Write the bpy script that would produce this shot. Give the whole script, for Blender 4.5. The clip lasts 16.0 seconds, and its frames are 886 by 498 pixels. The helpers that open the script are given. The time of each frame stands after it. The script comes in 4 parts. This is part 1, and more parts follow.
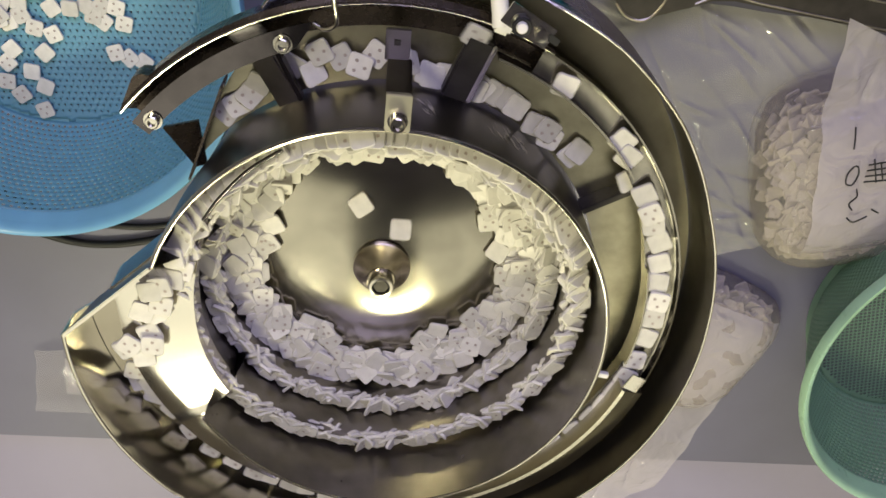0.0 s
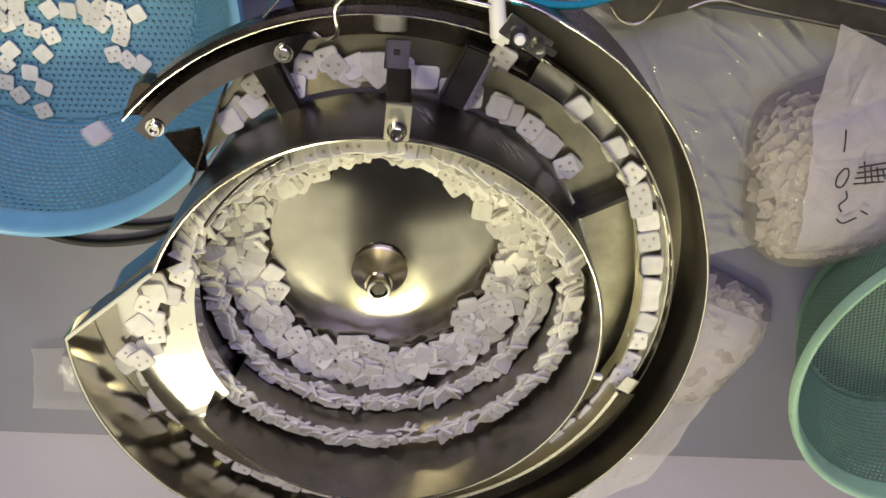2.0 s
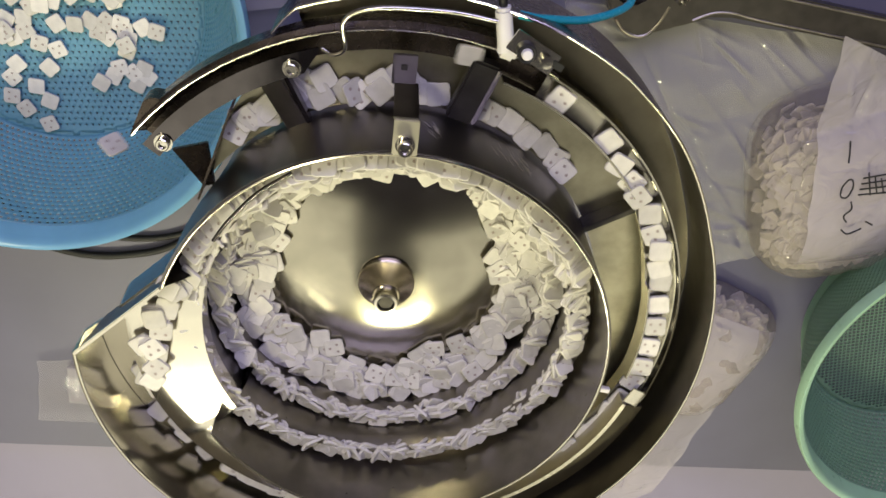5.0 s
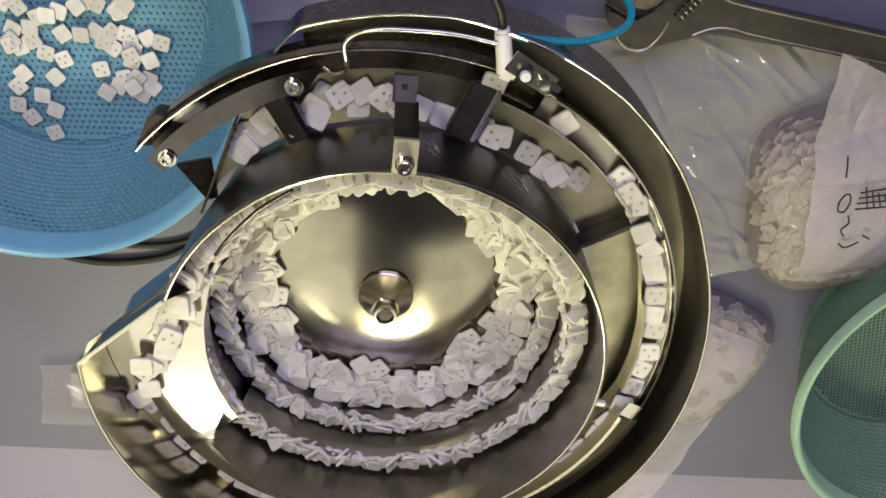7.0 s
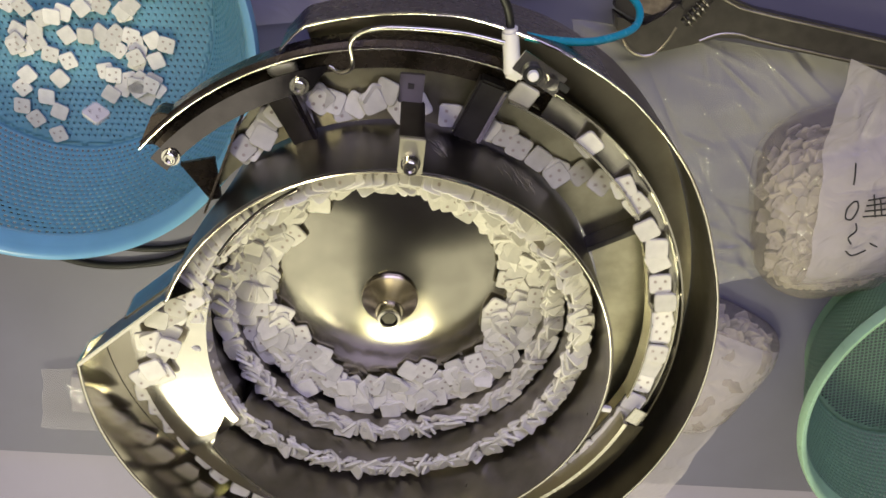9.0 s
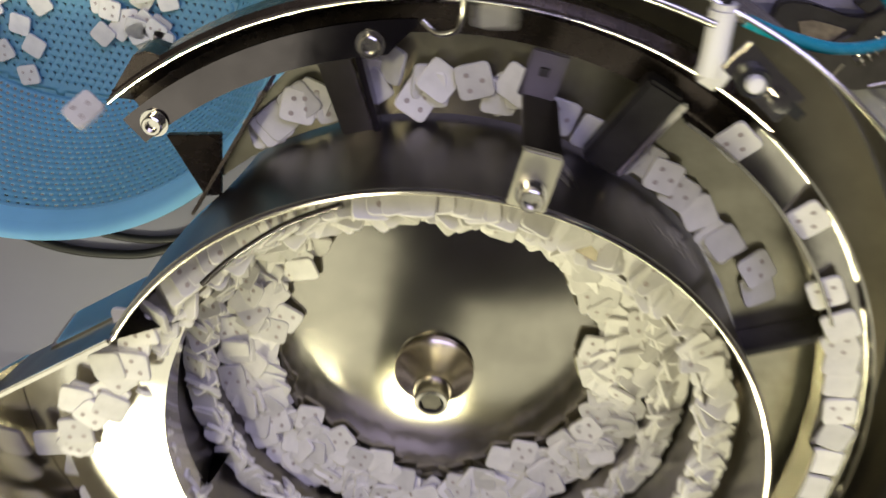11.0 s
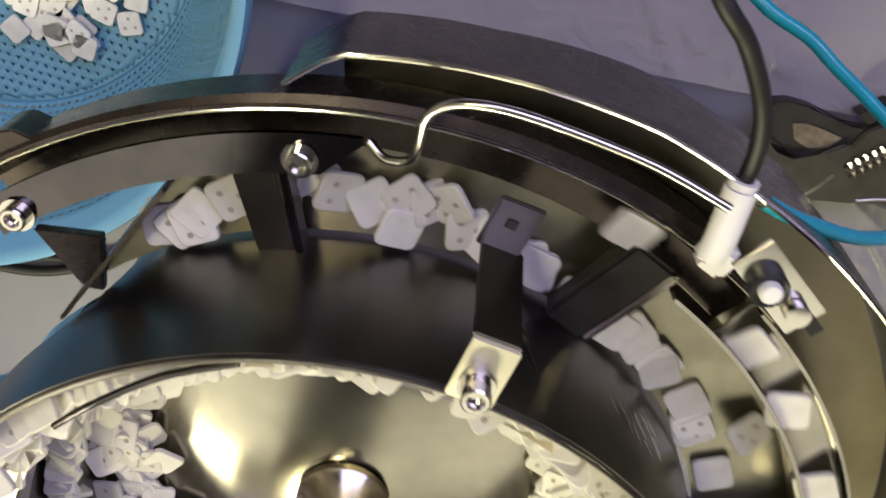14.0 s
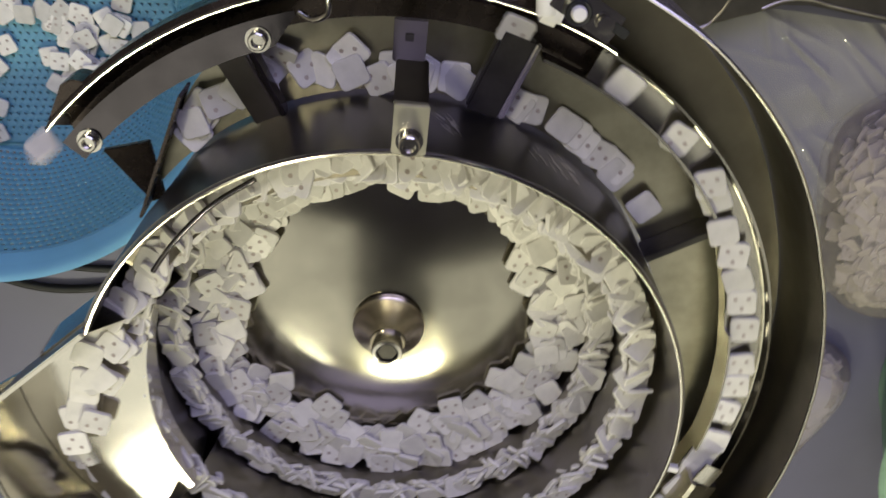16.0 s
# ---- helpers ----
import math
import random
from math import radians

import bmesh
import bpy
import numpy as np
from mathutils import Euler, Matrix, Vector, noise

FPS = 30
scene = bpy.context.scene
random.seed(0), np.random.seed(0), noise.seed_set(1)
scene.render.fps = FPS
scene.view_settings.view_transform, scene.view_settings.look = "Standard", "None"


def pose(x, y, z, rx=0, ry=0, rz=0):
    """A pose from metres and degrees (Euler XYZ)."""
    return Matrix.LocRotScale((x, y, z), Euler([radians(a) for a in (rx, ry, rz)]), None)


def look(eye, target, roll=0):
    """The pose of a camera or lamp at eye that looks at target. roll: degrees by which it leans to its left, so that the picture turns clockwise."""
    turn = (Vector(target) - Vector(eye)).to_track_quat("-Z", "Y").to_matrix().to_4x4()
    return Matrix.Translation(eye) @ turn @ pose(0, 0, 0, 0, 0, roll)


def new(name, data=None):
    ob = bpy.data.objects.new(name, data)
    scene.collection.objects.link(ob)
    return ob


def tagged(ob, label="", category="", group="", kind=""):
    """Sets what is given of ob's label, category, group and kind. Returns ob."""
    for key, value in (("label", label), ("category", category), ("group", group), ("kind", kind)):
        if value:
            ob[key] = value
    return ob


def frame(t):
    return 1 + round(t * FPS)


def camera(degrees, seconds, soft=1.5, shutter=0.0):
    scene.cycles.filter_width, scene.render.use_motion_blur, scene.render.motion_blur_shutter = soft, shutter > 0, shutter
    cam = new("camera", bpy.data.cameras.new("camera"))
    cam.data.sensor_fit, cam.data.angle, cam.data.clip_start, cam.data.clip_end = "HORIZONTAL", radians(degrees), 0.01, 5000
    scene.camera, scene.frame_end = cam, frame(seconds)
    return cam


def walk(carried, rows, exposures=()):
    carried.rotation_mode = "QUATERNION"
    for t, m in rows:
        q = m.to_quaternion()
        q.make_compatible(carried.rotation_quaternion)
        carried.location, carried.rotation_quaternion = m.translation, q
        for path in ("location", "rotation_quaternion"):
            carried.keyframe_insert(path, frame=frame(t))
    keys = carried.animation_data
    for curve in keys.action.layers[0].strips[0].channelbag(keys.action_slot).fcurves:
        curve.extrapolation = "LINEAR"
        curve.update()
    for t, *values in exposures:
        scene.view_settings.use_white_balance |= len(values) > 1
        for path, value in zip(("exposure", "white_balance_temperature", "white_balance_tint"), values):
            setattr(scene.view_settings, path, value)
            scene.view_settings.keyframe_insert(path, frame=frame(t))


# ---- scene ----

K = 0.375          # height of the bowl's rim over the bench
cam = camera(52.6, 16.0, 1.6, 0.5)
# seconds, place from the bowl's axis and rim, turn
PATH = [
    (0, 0.0160, 0.3596, 0.4726, -31.41, -1.92, 1.70),
    (0.5, 0.0147, 0.3649, 0.4748, -31.43, -2.09, 1.69),
    (1, 0.0124, 0.3714, 0.4753, -31.68, -2.19, 1.60),
    (1.5, 0.0131, 0.3753, 0.4760, -31.97, -2.26, 1.90),
    (2, 0.0116, 0.3724, 0.4758, -32.00, -2.33, 2.04),
    (2.5, 0.0099, 0.3696, 0.4758, -31.80, -2.39, 2.00),
    (3, 0.0085, 0.3696, 0.4759, -31.74, -2.38, 1.84),
    (3.5, 0.0085, 0.3697, 0.4748, -31.73, -2.30, 1.75),
    (4, 0.0086, 0.3704, 0.4740, -31.60, -2.36, 1.73),
    (4.5, 0.0075, 0.3709, 0.4738, -31.49, -2.38, 1.84),
    (5, 0.0076, 0.3760, 0.4747, -31.48, -2.33, 1.88),
    (7.5, 0.0101, 0.3894, 0.4769, -31.46, -1.88, 2.21),
    (8, 0.0100, 0.3882, 0.4769, -31.30, -1.98, 2.02),
    (9.3, 0.0080, 0.3780, 0.4720, -30.60, -1.30, 2.60),
    (10.5, -0.0058, 0.3378, 0.3904, -29.91, 0.92, 5.66),
    (11, -0.0319, 0.2940, 0.2945, -29.66, 2.59, 10.49),
    (11.5, -0.0679, 0.2711, 0.2194, -26.23, 2.90, 15.65),
    (12, -0.0720, 0.2623, 0.1895, -24.53, 2.52, 17.54),
    (12.5, -0.0713, 0.2684, 0.1881, -25.17, 2.13, 18.01),
    (13, -0.0775, 0.2783, 0.1806, -27.09, 2.32, 18.10),
    (13.5, -0.0610, 0.2982, 0.1844, -28.93, 3.00, 18.74),
    (14, -0.0382, 0.3129, 0.2041, -30.42, 2.99, 18.30),
    (14.5, -0.0204, 0.3148, 0.2431, -30.37, 1.08, 15.85),
    (15, -0.0066, 0.3121, 0.2788, -30.29, -0.63, 11.86),
    (15.5, -0.0015, 0.3080, 0.3170, -29.69, -1.96, 6.99),
    (16, 0.0146, 0.3018, 0.3517, -29.38, -1.29, 1.49),
]
walk(cam, [(t, pose(x, y, K + z, rx, ry, rz)) for t, x, y, z, rx, ry, rz in PATH], [(0, 0.18, 6100, 10), (9.3, 0.18, 6100, 10), (11.0, 0.14, 5950, 10), (12.0, 0.43, 6050, 11), (13.5, 0.50, 6100, 11), (14.5, 0.10, 5950, 11), (15.3, -0.13, 5780, 12), (16, -0.18, 5700, 12)])

# ---- light: unseen warm ceiling panels and lamps round the bench, added cool fill behind the camera ----
world = bpy.data.worlds.new("room_air")
scene.world = world
world.use_nodes = True
world.node_tree.nodes["Background"].inputs["Color"].default_value = (0.62, 0.60, 0.72, 1)
world.node_tree.nodes["Background"].inputs["Strength"].default_value = 0.15


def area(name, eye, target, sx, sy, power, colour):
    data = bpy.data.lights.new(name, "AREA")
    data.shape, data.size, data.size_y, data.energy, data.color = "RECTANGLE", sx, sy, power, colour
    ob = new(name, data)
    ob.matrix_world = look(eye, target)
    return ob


area("west_ceiling_panel", (-1.42, -1.35, 2.66), (-1.42, -1.351, 0), 2.00, 2.05, 16, (1.0, 0.92, 0.66))
area("east_ceiling_panel", (1.36, -1.60, 2.66), (1.36, -1.601, 0), 2.00, 1.60, 11, (1.0, 0.92, 0.66))
area("south_lamp_light", (0.08, -1.24, K + 0.99), (0, 0, K), 0.30, 0.12, 15, (1.0, 0.90, 0.50))
# Unseen light, added to put a bright reflection on the landing plate.
area("south_west_glare_light", (-0.64, -1.34, K + 1.02), (-0.1, 0, K), 0.36, 0.20, 8, (1.0, 0.92, 0.60))
area("north_west_lamp_light", (-0.80, 0.80, 2.35), (0, 0, K), 0.35, 0.30, 15, (1.0, 0.89, 0.56))
# No window is built here; this fill brightens the bowl's south side.
area("north_fill_light", (0.35, 1.75, K + 1.35), (0.1, 0, K), 2.0, 1.0, 26, (0.70, 0.63, 1.0))


# ---- materials ----
def mat(name, colour, rough=0.5, metal=0.0, vary=0.12, scale=40.0, bump=0.0, bump_scale=200.0, rough_vary=0.1, tint=None, stretch=(1, 1, 1), isl=0.0, **sockets):
    m = bpy.data.materials.new(name)
    m.use_nodes = True
    nt = m.node_tree
    b = nt.nodes["Principled BSDF"]
    b.inputs["Roughness"].default_value, b.inputs["Metallic"].default_value = rough, metal
    tc = nt.nodes.new("ShaderNodeTexCoord")
    mp = nt.nodes.new("ShaderNodeMapping")
    mp.inputs["Scale"].default_value = stretch
    nt.links.new(tc.outputs["Object"], mp.inputs["Vector"])
    n1 = nt.nodes.new("ShaderNodeTexNoise")
    n1.inputs["Scale"].default_value, n1.inputs["Detail"].default_value = scale, 6
    nt.links.new(mp.outputs["Vector"], n1.inputs["Vector"])
    ramp = nt.nodes.new("ShaderNodeMix")
    ramp.data_type = "RGBA"
    dark = tint or [c * (1 - vary * 2) for c in colour]
    ramp.inputs["A"].default_value = (*dark, 1)
    ramp.inputs["B"].default_value = (*colour, 1)
    r1 = nt.nodes.new("ShaderNodeMapRange")
    r1.inputs["From Min"].default_value, r1.inputs["From Max"].default_value = 0.3, 0.62
    nt.links.new(n1.outputs["Fac"], r1.inputs["Value"])
    nt.links.new(r1.outputs["Result"], ramp.inputs["Factor"])
    out = ramp.outputs["Result"]
    if isl:
        geo = nt.nodes.new("ShaderNodeNewGeometry")
        info = nt.nodes.new("ShaderNodeObjectInfo")
        add = nt.nodes.new("ShaderNodeMath")
        add.operation = "ADD"
        nt.links.new(geo.outputs["Random Per Island"], add.inputs[0])
        nt.links.new(info.outputs["Random"], add.inputs[1])
        fr = nt.nodes.new("ShaderNodeMath")
        fr.operation = "FRACT"
        nt.links.new(add.outputs[0], fr.inputs[0])
        r3 = nt.nodes.new("ShaderNodeMapRange")
        r3.inputs["To Min"].default_value, r3.inputs["To Max"].default_value = 1 - isl, 1.0
        nt.links.new(fr.outputs[0], r3.inputs["Value"])
        hsv = nt.nodes.new("ShaderNodeHueSaturation")
        nt.links.new(r3.outputs["Result"], hsv.inputs["Value"])
        nt.links.new(out, hsv.inputs["Color"])
        out = hsv.outputs["Color"]
    nt.links.new(out, b.inputs["Base Color"])
    n2 = nt.nodes.new("ShaderNodeTexNoise")
    n2.inputs["Scale"].default_value, n2.inputs["Detail"].default_value = bump_scale, 5
    nt.links.new(mp.outputs["Vector"], n2.inputs["Vector"])
    r2 = nt.nodes.new("ShaderNodeMapRange")
    r2.inputs["To Min"].default_value, r2.inputs["To Max"].default_value = max(0.02, rough - rough_vary), min(1, rough + rough_vary)
    nt.links.new(n2.outputs["Fac"], r2.inputs["Value"])
    nt.links.new(r2.outputs["Result"], b.inputs["Roughness"])
    if bump:
        bp = nt.nodes.new("ShaderNodeBump")
        bp.inputs["Strength"].default_value, bp.inputs["Distance"].default_value = bump, 0.001
        nt.links.new(n2.outputs["Fac"], bp.inputs["Height"])
        nt.links.new(bp.outputs["Normal"], b.inputs["Normal"])
    for key, value in sockets.items():
        b.inputs[key.replace("_", " ")].default_value = value
    return m


STEEL = mat("polished_steel", (0.62, 0.59, 0.53), 0.15, 1.0, 0.03, 25, 0.02, 90, 0.03)
BRUSHED = mat("brushed_steel", (0.60, 0.57, 0.51), 0.20, 1.0, 0.05, 30, 0.02, 120, 0.03)
CONE = mat("spun_steel", (0.41, 0.385, 0.315), 0.155, 1.0, 0.14, 22, 0.05, 28, 0.05, Anisotropic=0.65)
spun = CONE.node_tree.nodes.new("ShaderNodeTangent")
spun.direction_type, spun.axis = "RADIAL", "Z"
CONE.node_tree.links.new(spun.outputs["Tangent"], CONE.node_tree.nodes["Principled BSDF"].inputs["Tangent"])
# Dark base colour stands for the dark reflection in the guide plate.
GUIDE = mat("dark_toned_mirror_steel", (0.105, 0.095, 0.10), 0.11, 1.0, 0.15, 45, 0.03, 150, 0.05)
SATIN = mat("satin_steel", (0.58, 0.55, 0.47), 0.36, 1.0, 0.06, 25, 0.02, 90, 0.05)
# Dark tone imitates the dim bench that the bowl's outer faces mirror.
BOWLOUT = mat("smeared_dark_toned_steel", (0.19, 0.175, 0.165), 0.34, 1.0, 0.15, 35, 0.04, 120, 0.06, stretch=(1, 1, 0.3))
STAINED = mat("stained_steel", (0.36, 0.335, 0.255), 0.33, 1.0, 0.14, 60, 0.04, 160, 0.05)
BLACKBAR = mat("blackened_steel", (0.06, 0.055, 0.05), 0.45, 0.7, 0.2, 60, 0.2, 300)
# Brown tone holds the dark reflections of the outer wall and gutter.
WALLDARK = mat("brown_toned_steel", (0.19, 0.172, 0.137), 0.40, 1.0, 0.16, 30, 0.05, 110, 0.07)
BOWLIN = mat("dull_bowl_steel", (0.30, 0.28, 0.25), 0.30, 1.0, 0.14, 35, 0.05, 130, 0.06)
# Near-black tone stands in for dark surroundings mirrored by rail and wall.
RAIL = mat("darkened_brown_steel", (0.085, 0.068, 0.058), 0.27, 0.85, 0.22, 45, 0.06, 130, 0.08)
BRASSY = mat("nut_steel", (0.58, 0.52, 0.43), 0.2, 1.0, 0.08, 60)
TILE = mat("white_ceramic", (0.80, 0.77, 0.72), 0.5, 0.0, 0.06, 150, 0.1, 700, 0.1, isl=0.30)
HOLE = mat("tile_dimple_shade", (0.40, 0.34, 0.31), 0.7, 0.0, 0.1, 400)
# Each basket is one plastic: rim copy toned as lit, wall copy as shaded.
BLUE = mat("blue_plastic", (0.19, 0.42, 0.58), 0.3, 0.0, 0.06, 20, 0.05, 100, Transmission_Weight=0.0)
BLUERIM = mat("lit_blue_rim_plastic", (0.27, 0.58, 0.80), 0.22, 0.0, 0.06, 20, 0.05, 100)
GREENRIM = mat("lit_green_rim_plastic", (0.48, 0.74, 0.54), 0.3, 0.0, 0.10, 20, 0.08, 100)
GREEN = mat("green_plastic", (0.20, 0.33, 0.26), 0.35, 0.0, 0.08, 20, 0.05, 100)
def translucent(m, colour, share):
    """Thin plastic that lets part of the light glow through it."""
    nt = m.node_tree
    t = nt.nodes.new("ShaderNodeBsdfTranslucent")
    t.inputs["Color"].default_value = (*colour, 1)
    mix = nt.nodes.new("ShaderNodeMixShader")
    mix.inputs["Fac"].default_value = share
    nt.links.new(nt.nodes["Principled BSDF"].outputs["BSDF"], mix.inputs[1])
    nt.links.new(t.outputs["BSDF"], mix.inputs[2])
    nt.links.new(mix.outputs["Shader"], nt.nodes["Material Output"].inputs["Surface"])


translucent(BLUE, (0.28, 0.62, 0.82), 0.30)
translucent(BLUERIM, (0.28, 0.62, 0.85), 0.15)
translucent(GREENRIM, (0.50, 0.76, 0.62), 0.20)
translucent(GREEN, (0.44, 0.66, 0.54), 0.30)
BENCH = mat("grey_bench", (0.132, 0.129, 0.196), 0.42, 0.0, 0.06, 6, 0.05, 80)
LOWBENCH = mat("pale_bench", (0.28, 0.26, 0.38), 0.4, 0.0, 0.05, 6, 0.05, 80)
CEILING = mat("dim_ceiling_paint", (0.16, 0.155, 0.18), 0.85, 0.0, 0.05, 3)
PAINT = mat("room_paint", (0.26, 0.25, 0.28), 0.8, 0.0, 0.05, 3)
CREAM = mat("cream_wall_paint", (0.60, 0.56, 0.44), 0.8, 0.0, 0.05, 3)
SHADE = mat("dark_backdrop", (0.05, 0.05, 0.055), 0.9, 0.0, 0.1, 3)
DARKPAINT = mat("drive_paint", (0.10, 0.12, 0.14), 0.5, 0.3, 0.1, 10)
RUBBER = mat("black_rubber", (0.007, 0.007, 0.008), 0.5, 0.0, 0.1, 50)
TEAL = mat("teal_tube", (0.02, 0.30, 0.42), 0.25, 0.0, 0.05, 50)
WHITEP = mat("white_plastic", (0.75, 0.73, 0.72), 0.35, 0.0, 0.05, 50)
WRENCH = mat("dark_forged_steel", (0.115, 0.105, 0.09), 0.36, 0.85, 0.12, 60, 0.10, 250)
WORN = mat("worn_edge_steel", (0.36, 0.33, 0.27), 0.32, 0.95, 0.15, 80, 0.10, 250)
RUSTY = mat("dry_rust", (0.22, 0.18, 0.12), 0.8, 0.2, 0.3, 120, 0.3, 400)
TRACK = mat("worn_track_steel", (0.36, 0.34, 0.30), 0.22, 1.0, 0.08, 40, 0.03, 120)
INK = mat("black_ink", (0.015, 0.015, 0.02), 0.5)
PAPER = mat("lilac_grey_card", (0.30, 0.28, 0.34), 0.6)


def film_mat(name, tintc, clear, veil=(0.96, 0.96, 0.95), crease=18, deep=0.5):
    """Thin plastic film: a glossy skin over a veil that lets most of the light through."""
    m = bpy.data.materials.new(name)
    m.use_nodes = True
    nt = m.node_tree
    b = nt.nodes["Principled BSDF"]
    b.inputs["Base Color"].default_value = (*tintc, 1)
    b.inputs["Roughness"].default_value = 0.07
    tr = nt.nodes.new("ShaderNodeBsdfTransparent")
    tr.inputs["Color"].default_value = (*veil, 1)
    mix = nt.nodes.new("ShaderNodeMixShader")
    n = nt.nodes.new("ShaderNodeTexNoise")
    n.inputs["Scale"].default_value, n.inputs["Detail"].default_value = 9, 2
    tc = nt.nodes.new("ShaderNodeTexCoord")
    nt.links.new(tc.outputs["Object"], n.inputs["Vector"])
    r = nt.nodes.new("ShaderNodeMapRange")
    r.inputs["To Min"].default_value, r.inputs["To Max"].default_value = clear - 0.08, clear + 0.08
    nt.links.new(n.outputs["Fac"], r.inputs["Value"])
    nt.links.new(r.outputs["Result"], mix.inputs["Fac"])
    n2 = nt.nodes.new("ShaderNodeTexNoise")
    n2.inputs["Scale"].default_value, n2.inputs["Detail"].default_value, n2.inputs["Distortion"].default_value = crease, 2.0, 1.0
    nt.links.new(tc.outputs["Object"], n2.inputs["Vector"])
    bp = nt.nodes.new("ShaderNodeBump")
    bp.inputs["Strength"].default_value, bp.inputs["Distance"].default_value = deep, 0.006
    nt.links.new(n2.outputs["Fac"], bp.inputs["Height"])
    nt.links.new(bp.outputs["Normal"], b.inputs["Normal"])
    nt.links.new(b.outputs["BSDF"], mix.inputs[1])
    nt.links.new(tr.outputs["BSDF"], mix.inputs[2])
    nt.links.new(mix.outputs["Shader"], nt.nodes["Material Output"].inputs["Surface"])
    return m


CLEAR = film_mat("thin_clear_sleeve", (0.6, 0.57, 0.64), 0.80)
FILM = film_mat("clear_film", (0.60, 0.58, 0.55), 0.66, crease=9, deep=0.7)
BAGFILM = film_mat("bag_film", (0.46, 0.43, 0.42), 0.66, (0.84, 0.80, 0.80), 55, 0.8)
MILKY = film_mat("milky_film", (0.58, 0.54, 0.60), 0.56, (0.95, 0.94, 0.95), 34, 0.8)


# ---- mesh helpers ----
def part(name, bm, material, parent=None, label="", smooth=40):
    bmesh.ops.recalc_face_normals(bm, faces=bm.faces[:])
    data = bpy.data.meshes.new(name)
    bm.to_mesh(data)
    bm.free()
    for m in (material if isinstance(material, (list, tuple)) else (material,)):
        data.materials.append(m)
    if smooth:
        data.shade_smooth()
        data.set_sharp_from_angle(angle=radians(smooth))
    ob = new(name, data)
    if parent:
        ob.parent = parent
    if label:
        ob["label"] = label
    return ob


def thing(name, label, category, group="", at=(0, 0, 0)):
    ob = new(name)
    ob.empty_display_size = 0.02
    ob.location = at
    return tagged(ob, label, category, group)


def polar(r, a, z):
    return Vector((r * math.cos(radians(a)), r * math.sin(radians(a)), K + z))


def sweep(profile, a0, a1, n, bm=None, capped=True):
    """Turn a closed profile of (r, z) round the bowl's axis from a0 to a1 degrees; profile may be a function of the angle."""
    bm = bm or bmesh.new()
    full = abs(a1 - a0) >= 359.9
    loops = []
    for i in range(n if full else n + 1):
        a = a0 + (a1 - a0) * i / n
        pts = profile(a) if callable(profile) else profile
        loops.append([bm.verts.new(polar(r, a, z)) for r, z in pts])
    m = len(loops[0])
    for i in range(n):
        p, q = loops[i], loops[(i + 1) % len(loops)]
        for j in range(m):
            bm.faces.new((p[j], p[(j + 1) % m], q[(j + 1) % m], q[j]))
    if not full and capped:
        bm.faces.new(loops[0])
        bm.faces.new(loops[-1][::-1])
    return bm


def strip(line, t):
    """A closed profile of thickness t round an open line of (r, z)."""
    out = []
    n = len(line)
    for i, (r, z) in enumerate(line):
        a, b = line[max(0, i - 1)], line[min(n - 1, i + 1)]
        d = Vector((b[0] - a[0], b[1] - a[1])).normalized()
        out.append((r - d.y * t, z + d.x * t))
    return list(line) + out[::-1]


def revolve(line, n=96, bm=None, centre=(0, 0)):
    """Turn an open line of (r, z) full circle about a vertical axis, z from the bench."""
    bm = bm or bmesh.new()
    rings = []
    for r, z in line:
        if r < 1e-6:
            rings.append([bm.verts.new((centre[0], centre[1], z))] * n)
        else:
            rings.append([bm.verts.new((centre[0] + r * math.cos(2 * math.pi * i / n), centre[1] + r * math.sin(2 * math.pi * i / n), z)) for i in range(n)])
    for p, q in zip(rings, rings[1:]):
        for i in range(n):
            f = []
            for v in (p[i], p[(i + 1) % n], q[(i + 1) % n], q[i]):
                if v not in f:
                    f.append(v)
            bm.faces.new(f)
    return bm


def box(sx, sy, sz, m=None, bevel=0.0, bm=None):
    part_bm = bmesh.new()
    bmesh.ops.create_cube(part_bm, size=1.0)
    bmesh.ops.scale(part_bm, vec=(sx, sy, sz), verts=part_bm.verts[:])
    if bevel:
        bmesh.ops.bevel(part_bm, geom=part_bm.edges[:], offset=bevel, segments=2, affect="EDGES")
    if m is not None:
        bmesh.ops.transform(part_bm, matrix=m, verts=part_bm.verts[:])
    if bm is None:
        return part_bm
    data = bpy.data.meshes.new("tmp")
    part_bm.to_mesh(data)
    part_bm.free()
    bm.from_mesh(data)
    bpy.data.meshes.remove(data)
    return bm


def prism(points, z0, z1, bevel=0.0):
    bm = bmesh.new()
    lo = [bm.verts.new((x, y, z0)) for x, y in points]
    hi = [bm.verts.new((x, y, z1)) for x, y in points]
    n = len(points)
    bm.faces.new(lo[::-1])
    bm.faces.new(hi)
    for i in range(n):
        bm.faces.new((lo[i], lo[(i + 1) % n], hi[(i + 1) % n], hi[i]))
    if bevel:
        bmesh.ops.bevel(bm, geom=bm.edges[:], offset=bevel, segments=2, affect="EDGES")
    return bm


def spline(points, steps=8):
    pts = [Vector(p) for p in points]
    out = []
    for i in range(len(pts) - 1):
        p0, p1, p2, p3 = pts[max(0, i - 1)], pts[i], pts[i + 1], pts[min(len(pts) - 1, i + 2)]
        for k in range(steps):
            t = k / steps
            out.append(0.5 * ((2 * p1) + (p2 - p0) * t + (2 * p0 - 5 * p1 + 4 * p2 - p3) * t * t + (3 * p1 - p0 - 3 * p2 + p3) * t ** 3))
    return out + [pts[-1]]


